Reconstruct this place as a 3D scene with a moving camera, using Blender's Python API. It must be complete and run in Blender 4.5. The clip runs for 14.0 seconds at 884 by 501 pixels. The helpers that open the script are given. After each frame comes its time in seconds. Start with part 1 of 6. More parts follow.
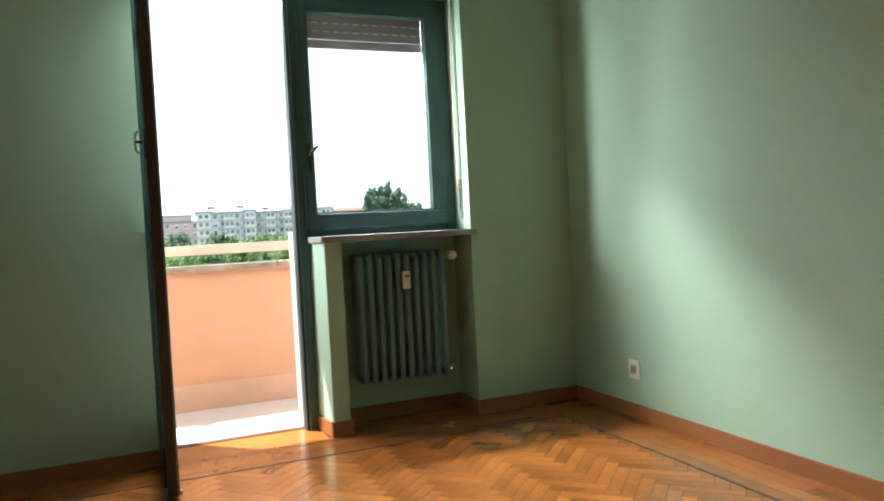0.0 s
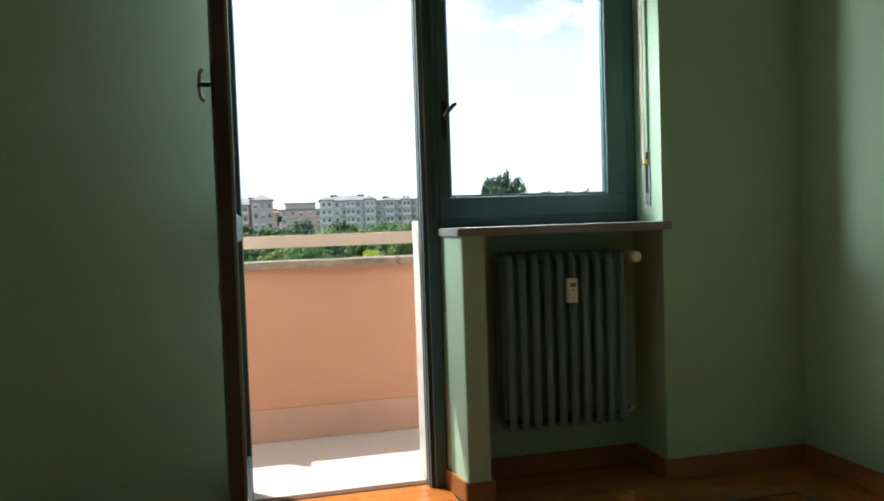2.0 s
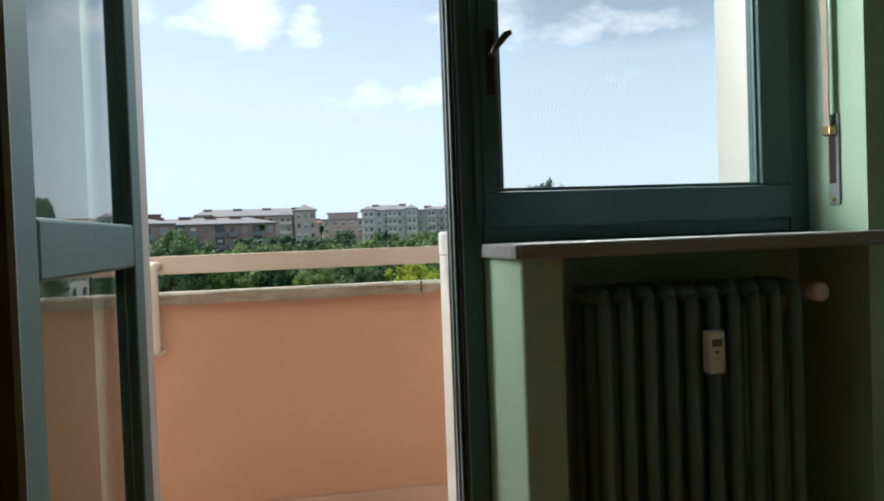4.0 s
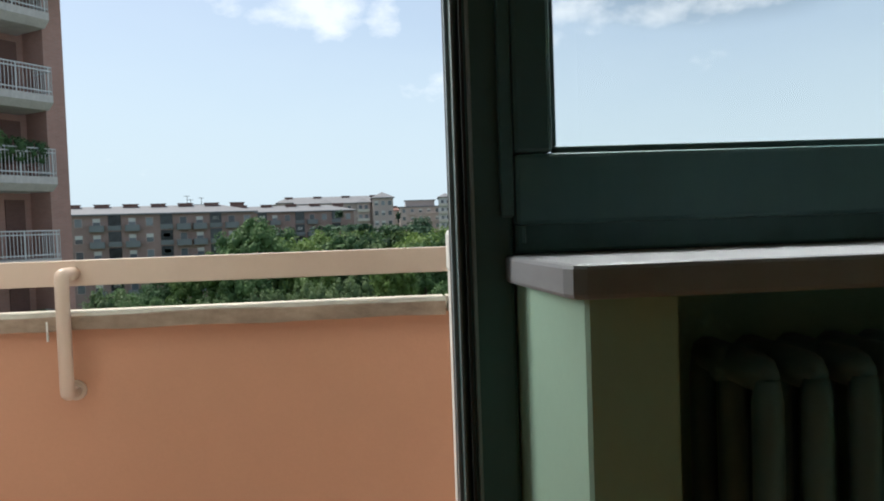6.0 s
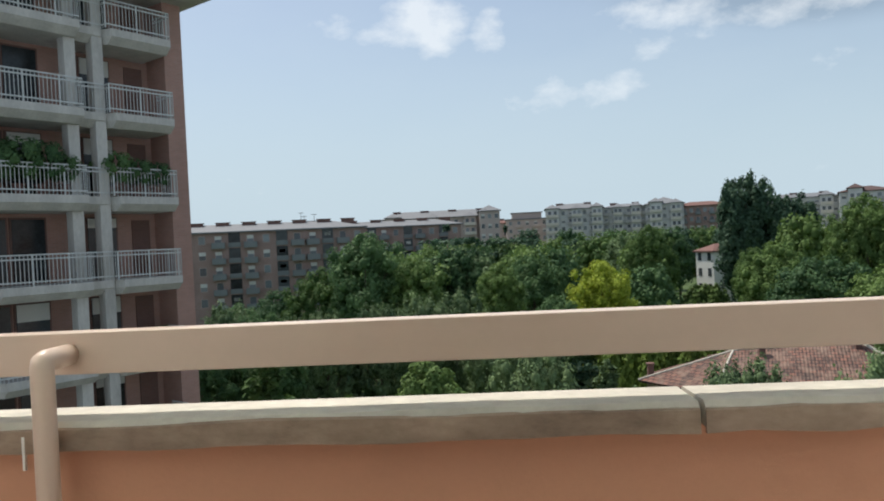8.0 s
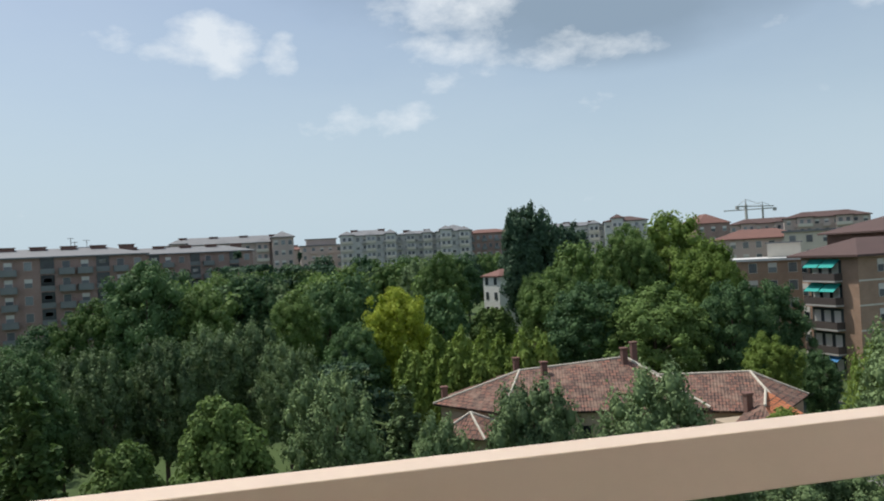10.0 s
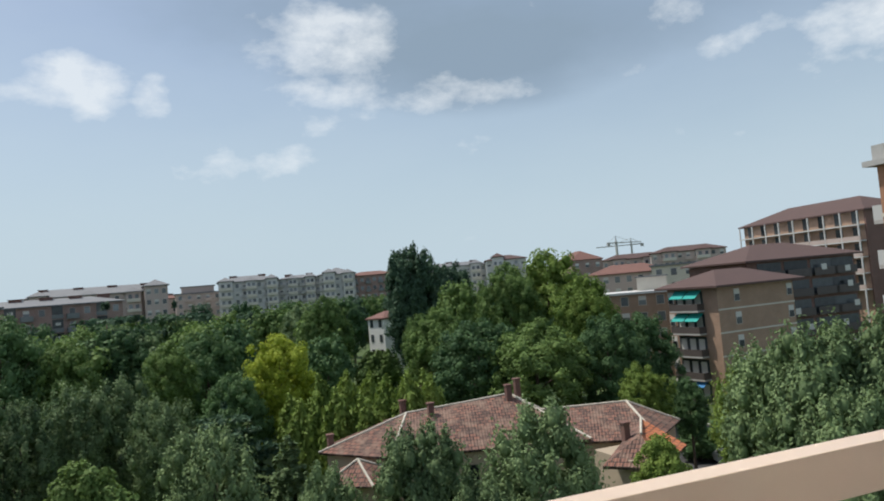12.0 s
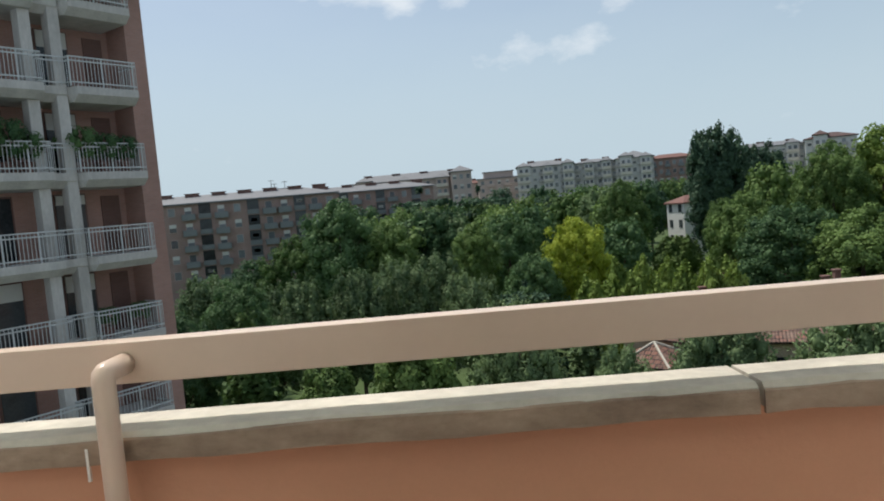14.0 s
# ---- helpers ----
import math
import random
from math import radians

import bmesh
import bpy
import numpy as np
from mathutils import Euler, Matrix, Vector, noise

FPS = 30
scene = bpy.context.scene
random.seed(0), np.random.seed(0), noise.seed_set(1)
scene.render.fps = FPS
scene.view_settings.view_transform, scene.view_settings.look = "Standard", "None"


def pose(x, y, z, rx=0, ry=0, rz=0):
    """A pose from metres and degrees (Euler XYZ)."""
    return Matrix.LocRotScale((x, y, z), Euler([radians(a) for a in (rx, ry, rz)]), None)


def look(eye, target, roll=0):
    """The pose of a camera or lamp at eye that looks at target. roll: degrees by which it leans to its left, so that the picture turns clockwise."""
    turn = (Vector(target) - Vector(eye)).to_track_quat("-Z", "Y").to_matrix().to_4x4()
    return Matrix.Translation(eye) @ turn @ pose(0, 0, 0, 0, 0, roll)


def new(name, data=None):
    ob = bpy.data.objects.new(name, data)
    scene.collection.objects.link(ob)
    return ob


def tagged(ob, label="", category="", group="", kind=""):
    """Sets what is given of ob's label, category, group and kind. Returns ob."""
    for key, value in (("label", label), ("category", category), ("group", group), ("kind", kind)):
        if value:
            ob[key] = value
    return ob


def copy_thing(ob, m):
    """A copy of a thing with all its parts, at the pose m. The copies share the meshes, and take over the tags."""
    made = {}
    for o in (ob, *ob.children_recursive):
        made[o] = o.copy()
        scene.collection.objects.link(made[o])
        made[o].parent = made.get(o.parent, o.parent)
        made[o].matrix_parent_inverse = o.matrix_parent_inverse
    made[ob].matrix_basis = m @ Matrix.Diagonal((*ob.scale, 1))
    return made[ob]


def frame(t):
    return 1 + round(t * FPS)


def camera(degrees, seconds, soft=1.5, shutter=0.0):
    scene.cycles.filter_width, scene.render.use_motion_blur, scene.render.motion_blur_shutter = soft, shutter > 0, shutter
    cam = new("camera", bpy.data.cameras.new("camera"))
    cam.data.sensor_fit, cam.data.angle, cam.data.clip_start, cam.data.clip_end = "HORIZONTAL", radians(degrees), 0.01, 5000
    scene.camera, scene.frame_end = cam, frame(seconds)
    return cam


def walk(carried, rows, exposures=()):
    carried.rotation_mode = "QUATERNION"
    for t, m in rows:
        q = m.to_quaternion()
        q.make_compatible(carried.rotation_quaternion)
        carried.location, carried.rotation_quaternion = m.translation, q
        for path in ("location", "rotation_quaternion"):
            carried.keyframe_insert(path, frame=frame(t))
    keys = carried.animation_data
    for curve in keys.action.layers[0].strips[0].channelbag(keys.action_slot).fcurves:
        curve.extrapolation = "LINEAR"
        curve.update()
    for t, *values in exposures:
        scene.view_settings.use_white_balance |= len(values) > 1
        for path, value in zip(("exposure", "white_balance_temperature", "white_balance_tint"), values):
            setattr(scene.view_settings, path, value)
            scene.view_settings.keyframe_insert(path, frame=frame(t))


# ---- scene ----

cam = camera(62.3, 14.0, soft=1.9)
PATH = [
    (0, (-0.913, -3.837, 1.092), (-0.139, -1.994, 1.031), -3.0),
    (0.5, (-0.834, -3.58, 1.11), (-0.276, -1.663, 1.002), -2.2),
    (1, (-0.793, -3.296, 1.12), (-0.292, -1.363, 1.007), -1.9),
    (1.5, (-0.785, -2.978, 1.089), (-0.256, -1.051, 1.002), -2.2),
    (2, (-0.723, -2.724, 1.098), (-0.249, -0.782, 1.025), -1.9),
    (2.5, (-0.689, -2.376, 1.107), (-0.264, -0.422, 1.06), -1.9),
    (5, (-0.287, -1.142, 1.106), (0.069, 0.826, 1.06), -2.1),
    (5.5, (-0.245, -0.943, 1.107), (0.104, 1.025, 1.039), -2.2),
    (6, (-0.176, -0.706, 1.122), (-0.022, 1.287, 1.051), -2.0),
    (6.5, (-0.194, -0.514, 1.119), (-0.214, 1.485, 1.055), -2.2),
    (7, (-0.295, -0.282, 1.134), (-0.448, 1.712, 1.082), -2.8),
    (9.5, (-0.321, 0.488, 1.243), (-0.202, 2.484, 1.257), -3.5),
    (10, (-0.389, 0.528, 1.264), (0.034, 2.483, 1.283), -3.1),
    (10.5, (-0.434, 0.51, 1.273), (0.269, 2.383, 1.308), -3.0),
    (11, (-0.348, 0.511, 1.295), (0.578, 2.283, 1.353), -3.1),
    (11.5, (-0.305, 0.496, 1.306), (0.651, 2.251, 1.392), -3.9),
    (12, (-0.297, 0.501, 1.313), (0.435, 2.36, 1.423), -5.0),
    (12.5, (-0.357, 0.461, 1.318), (0.071, 2.412, 1.423), -5.6),
    (13, (-0.427, 0.378, 1.299), (-0.257, 2.37, 1.355), -5.6),
    (13.5, (-0.446, 0.264, 1.255), (-0.446, 2.264, 1.226), -5.4),
    (14, (-0.428, 0.121, 1.235), (-0.498, 2.115, 1.102), -5.1),
]
EXPOSURES = [(0.0, 2.2), (1.0, 2.3), (1.5, 2.1), (2.0, 1.3), (2.5, 1.0), (5.0, 0.5), (6.0, 0.44), (7.0, 0.28), (9.5, 0.05), (14.0, 0.05)]
walk(cam, [(t, look(e, g, r)) for t, e, g, r in PATH], EXPOSURES)

# ---- light: sun high from the front and left, hazy sky with clouds ----
SUN_AZ = radians(-45)      # from +y towards +x
SUN_EL = radians(61)
world = bpy.data.worlds.new("sky")
scene.world = world
world.use_nodes = True
wt = world.node_tree
wt.nodes.clear()


def node(tree, kind, **values):
    n = tree.nodes.new(kind)
    for k, v in values.items():
        if k == "op":
            n.operation = v
        elif k == "blend":
            n.data_type, n.blend_type = "RGBA", v
        else:
            n.inputs[k.replace("_", " ")].default_value = v
    return n


def sky_world():
    L = wt.links.new
    sky = wt.nodes.new("ShaderNodeTexSky")
    sky.sky_type, sky.sun_disc = "NISHITA", False
    sky.sun_elevation, sky.sun_rotation = SUN_EL, SUN_AZ
    sky.air_density, sky.dust_density, sky.ozone_density = 1.0, 2.0, 1.5
    tc = wt.nodes.new("ShaderNodeTexCoord")
    sep = wt.nodes.new("ShaderNodeSeparateXYZ")
    L(tc.outputs["Generated"], sep.inputs[0])

    def math_n(op, a, b=None, c=None, clamp=False):
        m = wt.nodes.new("ShaderNodeMath")
        m.operation, m.use_clamp = op, clamp
        for k, v in enumerate((a, b, c)):
            if v is None:
                continue
            if isinstance(v, (int, float)):
                m.inputs[k].default_value = v
            else:
                L(v, m.inputs[k])
        return m.outputs[0]

    def cloud_field(vec_scale, detail, rough, seed):
        mp = wt.nodes.new("ShaderNodeMapping")
        mp.inputs["Location"].default_value = (seed, seed * 0.7, seed * 1.3)
        mp.inputs["Scale"].default_value = vec_scale
        L(tc.outputs["Generated"], mp.inputs[0])
        n = node(wt, "ShaderNodeTexNoise", Scale=1.0, Detail=detail, Roughness=rough)
        L(mp.outputs[0], n.inputs["Vector"])
        return n.outputs["Fac"]

    def spot(az, el, wide, high):
        """1 at a direction, falling to 0 at the given angular half sizes."""
        a, e = radians(az), radians(el)
        d = Vector((math.sin(a) * math.cos(e), math.cos(a) * math.cos(e), math.sin(e)))
        r = Vector((math.cos(a), -math.sin(a), 0))
        u = r.cross(d)
        out = []
        for axis, size in ((r, wide), (u, high)):
            dp = wt.nodes.new("ShaderNodeVectorMath")
            dp.operation = "DOT_PRODUCT"
            L(tc.outputs["Generated"], dp.inputs[0])
            dp.inputs[1].default_value = axis
            q = math_n("DIVIDE", dp.outputs["Value"], math.sin(radians(size)))
            out.append(math_n("MULTIPLY", q, q))
        front = wt.nodes.new("ShaderNodeVectorMath")
        front.operation = "DOT_PRODUCT"
        L(tc.outputs["Generated"], front.inputs[0])
        front.inputs[1].default_value = d
        fr = math_n("GREATER_THAN", front.outputs["Value"], 0.2)
        return math_n("MULTIPLY", math_n("SUBTRACT", 1.0, math_n("MULTIPLY", math_n("ADD", out[0], out[1]), 0.5), clamp=True), fr)

    puff = cloud_field((11, 11, 19), 8.0, 0.6, 3.1)
    fine = cloud_field((3.2, 3.2, 7), 6.0, 0.55, 7.7)
    white = 0.0
    for az, el, w, h, gain in ((-4.0, 16.5, 3.8, 1.9, 1.0), (-6.8, 15.6, 2.4, 1.1, 0.9), (0.4, 15.9, 1.6, 1.5, 0.85), (5.2, 11.0, 3.6, 1.5, 0.6), (9.1, 10.9, 3.2, 1.4, 0.55), (-12, 17, 2.2, 1.3, 0.5),
                               (13.6, 19.6, 5.2, 2.9, 1.0), (14.0, 15.9, 5.0, 1.5, 0.9), (19.5, 15.2, 8.0, 1.4, 0.62), (12.8, 13.6, 2.4, 1.0, 0.55), (54.7, 15.6, 5, 2.4, 0.75), (51.5, 13, 3.4, 1.4, 0.6),
                               (45, 16.2, 2.6, 1.3, 0.6), (41.9, 18.9, 2.4, 1.6, 0.6), (37.3, 15.4, 1.5, 1.4, 0.45), (-30, 26, 14, 6, 0.7), (75, 22, 16, 8, 0.8), (-75, 20, 24, 8, 0.8), (180, 25, 40, 12, 0.7)):
        f = math_n("MULTIPLY", spot(az, el, w, h), gain)
        white = math_n("MAXIMUM", white, f)
    wm = math_n("MULTIPLY", math_n("ADD", math_n("MULTIPLY", white, 1.45), math_n("MULTIPLY_ADD", puff, 3.3, -2.2)), 1.15, clamp=True)
    grey = 0.0
    for az, el, w, h, gain in ((27, 19.0, 14, 4.4, 1.1), (28, 26, 22, 8, 1.0), (57, 19, 6, 3.5, 0.7), (90, 30, 30, 10, 0.8)):
        grey = math_n("MAXIMUM", grey, math_n("MULTIPLY", spot(az, el, w, h), gain))
    gm = math_n("MULTIPLY_ADD", math_n("ADD", grey, math_n("MULTIPLY_ADD", fine, 1.4, -0.9)), 1.3, 0.0, clamp=True)
    gm = math_n("MULTIPLY", gm, math_n("MULTIPLY", grey, 2.5, clamp=True))
    # haze: paler and greyer towards the horizon
    haze = wt.nodes.new("ShaderNodeMapRange")
    haze.interpolation_type = "SMOOTHSTEP"
    L(sep.outputs["Z"], haze.inputs["Value"])
    for k, v in (("From Min", 0.0), ("From Max", 0.40), ("To Min", 0.93), ("To Max", 0.18)):
        haze.inputs[k].default_value = v

    def mix(fac, a, b):
        m = wt.nodes.new("ShaderNodeMix")
        m.data_type = "RGBA"
        L(fac, m.inputs["Factor"]) if not isinstance(fac, float) else None
        for k, v in (("A", a), ("B", b)):
            sock = [s for s in m.inputs if s.name == k and s.type == "RGBA"][0]
            if isinstance(v, tuple):
                sock.default_value = (*v, 1)
            else:
                L(v, sock)
        return [o for o in m.outputs if o.type == "RGBA"][0]

    scaled = wt.nodes.new("ShaderNodeVectorMath")
    scaled.operation = "SCALE"
    L(sky.outputs[0], scaled.inputs[0])
    scaled.inputs["Scale"].default_value = 1.0
    thin = math_n("MULTIPLY_ADD", cloud_field((2.0, 2.0, 5.0), 5.0, 0.6, 1.9), 0.5, -0.12, clamp=True)
    col = mix(haze.outputs[0], scaled.outputs[0], HAZE)
    col = mix(thin, col, CLOUD_THIN)
    col = mix(math_n("MULTIPLY", gm, 0.95), col, CLOUD_GREY)
    col = mix(math_n("MULTIPLY", wm, 0.7), col, CLOUD_WHITE)
    bg = wt.nodes.new("ShaderNodeBackground")
    L(col, bg.inputs["Color"])
    bg.inputs["Strength"].default_value = SKY
    out = wt.nodes.new("ShaderNodeOutputWorld")
    L(bg.outputs[0], out.inputs["Surface"])


SKY = 0.11
HAZE = (4.6, 5.75, 6.55)
CLOUD_THIN = (5.3, 6.2, 6.9)
CLOUD_GREY = (2.4, 3.2, 4.1)
CLOUD_WHITE = (7.6, 8.0, 8.3)
sky_world()
sun_data = bpy.data.lights.new("sun", "SUN")
sun_data.energy, sun_data.angle, sun_data.color = 3.5, radians(0.6), (1.0, 0.95, 0.86)
sun = new("sun", sun_data)
to_sun = Vector((math.sin(SUN_AZ) * math.cos(SUN_EL), math.cos(SUN_AZ) * math.cos(SUN_EL), math.sin(SUN_EL)))
sun.matrix_basis = look(to_sun * 60, (0, 0, 0))

# added lamps out of view brighten the room in place of sky light: one under the edge of the balcony above, one along
# the balcony at its open side


def fill_lamp(eye, target, wide, high, watts, spread):
    data = bpy.data.lights.new("sky_in_opening", "AREA")
    data.shape, data.size, data.size_y, data.energy, data.color = "RECTANGLE", wide, high, watts, (0.96, 1.0, 0.97)
    data.spread = radians(spread)
    new("sky_in_opening", data).matrix_basis = look(eye, target)


fill_lamp((-0.05, 0.98, 2.69), (-0.05, -2.4, 1.0), 1.5, 0.14, 30.0, 100)
fill_lamp((-1.60, 0.82, 1.78), (1.5, -1.2, 1.2), 0.7, 0.8, 8.2, 90)

# ---- materials ----


def material(name, base, rough=0.8, vary=0.12, scale=6.0, fine=60.0, bump=0.15, metal=0.0, rand=0.0, second=None, spec=0.4, stretch=(1, 1, 1), coat=0.0, dist=0.01):
    """A surface with broad stains and fine grain; rand shifts the value piece by piece."""
    m = bpy.data.materials.new(name)
    m.use_nodes = True
    t = m.node_tree
    L = t.links.new
    bsdf = t.nodes["Principled BSDF"]
    tc = t.nodes.new("ShaderNodeTexCoord")
    mp = t.nodes.new("ShaderNodeMapping")
    mp.inputs["Scale"].default_value = stretch
    L(tc.outputs["Object"], mp.inputs[0])
    big = node(t, "ShaderNodeTexNoise", Scale=scale, Detail=5.0, Roughness=0.6)
    small = node(t, "ShaderNodeTexNoise", Scale=fine, Detail=4.0, Roughness=0.65)
    L(mp.outputs[0], big.inputs["Vector"])
    L(mp.outputs[0], small.inputs["Vector"])
    add = t.nodes.new("ShaderNodeMath")
    add.operation = "MULTIPLY_ADD"
    L(small.outputs["Fac"], add.inputs[0])
    add.inputs[1].default_value = 0.45
    L(big.outputs["Fac"], add.inputs[2])
    fac = add.outputs[0]
    if rand:
        oi = t.nodes.new("ShaderNodeObjectInfo")
        ge = t.nodes.new("ShaderNodeNewGeometry")
        s1 = t.nodes.new("ShaderNodeMath")
        L(oi.outputs["Random"], s1.inputs[0])
        L(ge.outputs["Random Per Island"], s1.inputs[1])
        fr = t.nodes.new("ShaderNodeMath")
        fr.operation = "FRACT"
        L(s1.outputs[0], fr.inputs[0])
        s2 = t.nodes.new("ShaderNodeMath")
        s2.operation = "MULTIPLY_ADD"
        L(fr.outputs[0], s2.inputs[0])
        s2.inputs[1].default_value = rand
        L(fac, s2.inputs[2])
        s3 = t.nodes.new("ShaderNodeMath")
        s3.operation = "SUBTRACT"
        L(s2.outputs[0], s3.inputs[0])
        s3.inputs[1].default_value = rand / 2
        fac = s3.outputs[0]
    ramp = t.nodes.new("ShaderNodeMapRange")
    L(fac, ramp.inputs["Value"])
    for k, v in (("From Min", 0.35), ("From Max", 1.1), ("To Min", 0.0), ("To Max", 1.0)):
        ramp.inputs[k].default_value = v
    mixc = t.nodes.new("ShaderNodeMix")
    mixc.data_type = "RGBA"
    L(ramp.outputs[0], mixc.inputs["Factor"])
    ca = tuple(max(0.0, c * (1 - vary)) for c in base)
    cb = second if second else tuple(min(0.95, c * (1 + vary)) for c in base)
    socks = [s for s in mixc.inputs if s.type == "RGBA"]
    socks[0].default_value, socks[1].default_value = (*ca, 1), (*cb, 1)
    col = [o for o in mixc.outputs if o.type == "RGBA"][0]
    L(col, bsdf.inputs["Base Color"])
    bsdf.inputs["Roughness"].default_value = rough
    bsdf.inputs["Metallic"].default_value = metal
    bsdf.inputs["Specular IOR Level"].default_value = spec
    bsdf.inputs["Coat Weight"].default_value = coat
    rr = t.nodes.new("ShaderNodeMath")
    rr.operation = "MULTIPLY_ADD"
    L(big.outputs["Fac"], rr.inputs[0])
    rr.inputs[1].default_value, rr.inputs[2].default_value = 0.25, max(0.02, rough - 0.12)
    L(rr.outputs[0], bsdf.inputs["Roughness"])
    if bump:
        bp = t.nodes.new("ShaderNodeBump")
        bp.inputs["Strength"].default_value, bp.inputs["Distance"].default_value = bump, dist
        L(fac, bp.inputs["Height"])
        L(bp.outputs[0], bsdf.inputs["Normal"])
    return m


def brick_material(name, a, b, mortar, w=0.25, h=0.065, axis="x"):
    """Brickwork at its true size, for walls seen from far off."""
    m = bpy.data.materials.new(name)
    m.use_nodes = True
    t = m.node_tree
    L = t.links.new
    bsdf = t.nodes["Principled BSDF"]
    tc = t.nodes.new("ShaderNodeTexCoord")
    sep = t.nodes.new("ShaderNodeSeparateXYZ")
    com = t.nodes.new("ShaderNodeCombineXYZ")
    L(tc.outputs["Object"], sep.inputs[0])
    s = t.nodes.new("ShaderNodeMath")
    L(sep.outputs["X"], s.inputs[0])
    L(sep.outputs["Y"], s.inputs[1])
    L(s.outputs[0], com.inputs["X"])
    L(sep.outputs["Z"], com.inputs["Y"])
    br = node(t, "ShaderNodeTexBrick", Color1=(*a, 1), Color2=(*b, 1), Mortar=(*mortar, 1), Scale=1.0, Mortar_Size=0.008, Brick_Width=w, Row_Height=h)
    L(com.outputs[0], br.inputs["Vector"])
    big = node(t, "ShaderNodeTexNoise", Scale=0.35, Detail=6.0, Roughness=0.65)
    L(tc.outputs["Object"], big.inputs["Vector"])
    mr = t.nodes.new("ShaderNodeMapRange")
    L(big.outputs["Fac"], mr.inputs["Value"])
    for k, v in (("From Min", 0.3), ("From Max", 0.7), ("To Min", 0.8), ("To Max", 1.12)):
        mr.inputs[k].default_value = v
    mul = t.nodes.new("ShaderNodeVectorMath")
    mul.operation = "SCALE"
    L(br.outputs["Color"], mul.inputs[0])
    L(mr.outputs[0], mul.inputs["Scale"])
    L(mul.outputs[0], bsdf.inputs["Base Color"])
    bsdf.inputs["Roughness"].default_value = 0.9
    bp = t.nodes.new("ShaderNodeBump")
    bp.inputs["Strength"].default_value, bp.inputs["Distance"].default_value, bp.invert = 0.4, 0.01, True
    L(br.outputs["Fac"], bp.inputs["Height"])
    L(bp.outputs[0], bsdf.inputs["Normal"])
    return m


def glass_material(name):
    m = bpy.data.materials.new(name)
    m.use_nodes = True
    t = m.node_tree
    b = t.nodes["Principled BSDF"]
    b.inputs["Base Color"].default_value = (0.97, 0.985, 0.975, 1)
    b.inputs["Transmission Weight"].default_value = 1.0
    b.inputs["Roughness"].default_value = 0.0
    b.inputs["IOR"].default_value = 1.45
    return m


def leaf_material(name, dark, light, rand=0.5):
    m = bpy.data.materials.new(name)
    m.use_nodes = True
    t = m.node_tree
    L = t.links.new
    t.nodes.clear()
    oi = t.nodes.new("ShaderNodeObjectInfo")
    ge = t.nodes.new("ShaderNodeNewGeometry")
    tc = t.nodes.new("ShaderNodeTexCoord")
    nz = node(t, "ShaderNodeTexNoise", Scale=0.45, Detail=3.0)
    L(tc.outputs["Object"], nz.inputs["Vector"])
    a = t.nodes.new("ShaderNodeMath")
    a.operation = "MULTIPLY_ADD"
    L(ge.outputs["Random Per Island"], a.inputs[0])
    a.inputs[1].default_value = 0.40
    L(nz.outputs["Fac"], a.inputs[2])
    b = t.nodes.new("ShaderNodeMath")
    b.operation = "MULTIPLY_ADD"
    L(oi.outputs["Random"], b.inputs[0])
    b.inputs[1].default_value = rand
    L(a.outputs[0], b.inputs[2])
    mr = t.nodes.new("ShaderNodeMapRange")
    L(b.outputs[0], mr.inputs["Value"])
    for k, v in (("From Min", 0.36), ("From Max", 1.0 + rand)):
        mr.inputs[k].default_value = v
    mx = t.nodes.new("ShaderNodeMix")
    mx.data_type = "RGBA"
    L(mr.outputs[0], mx.inputs["Factor"])
    socks = [s for s in mx.inputs if s.type == "RGBA"]
    socks[0].default_value, socks[1].default_value = (*dark, 1), (*light, 1)
    col = [o for o in mx.outputs if o.type == "RGBA"][0]
    p = t.nodes.new("ShaderNodeBsdfPrincipled")
    p.inputs["Roughness"].default_value = 0.65
    p.inputs["Specular IOR Level"].default_value = 0.18
    L(col, p.inputs["Base Color"])
    tr = t.nodes.new("ShaderNodeBsdfTranslucent")
    L(col, tr.inputs["Color"])
    ms = t.nodes.new("ShaderNodeMixShader")
    ms.inputs[0].default_value = 0.24
    L(p.outputs[0], ms.inputs[1])
    L(tr.outputs[0], ms.inputs[2])
    out = t.nodes.new("ShaderNodeOutputMaterial")
    L(ms.outputs[0], out.inputs["Surface"])
    return m


GREEN_WALL = material("green_wall_paint", (0.385, 0.56, 0.435), 0.7, 0.06, 1.5, 90, 0.12, dist=0.004)
CEILING = material("ceiling_paint", (0.74, 0.73, 0.64), 0.85, 0.05, 1.5, 80, 0.08)
TEAL_WOOD = material("teal_painted_wood", (0.055, 0.115, 0.117), 0.55, 0.14, 3, 45, 0.15, stretch=(1, 1, 0.15), dist=0.003)
STEEL_EDGE = material("grey_rebate_paint", (0.22, 0.26, 0.265), 0.45, 0.2, 5, 50, 0.15, dist=0.003)
MARBLE = material("pale_veined_marble", (0.50, 0.49, 0.465), 0.45, 0.18, 4, 18, 0.05, stretch=(1, 1, 3))
# the same marble darkened, with the inner sill's shade put into its colour
SILL_MARBLE_SHADED = material("shade_darkened_sill_marble", (0.25, 0.25, 0.265), 0.5, 0.18, 4, 18, 0.05, stretch=(1, 1, 3))
STONE = material("weathered_coping_stone", (0.56, 0.51, 0.42), 0.85, 0.35, 4, 40, 0.4, second=(0.76, 0.71, 0.60))
PLASTER = material("white_render", (0.58, 0.575, 0.55), 0.9, 0.08, 2, 70, 0.2)
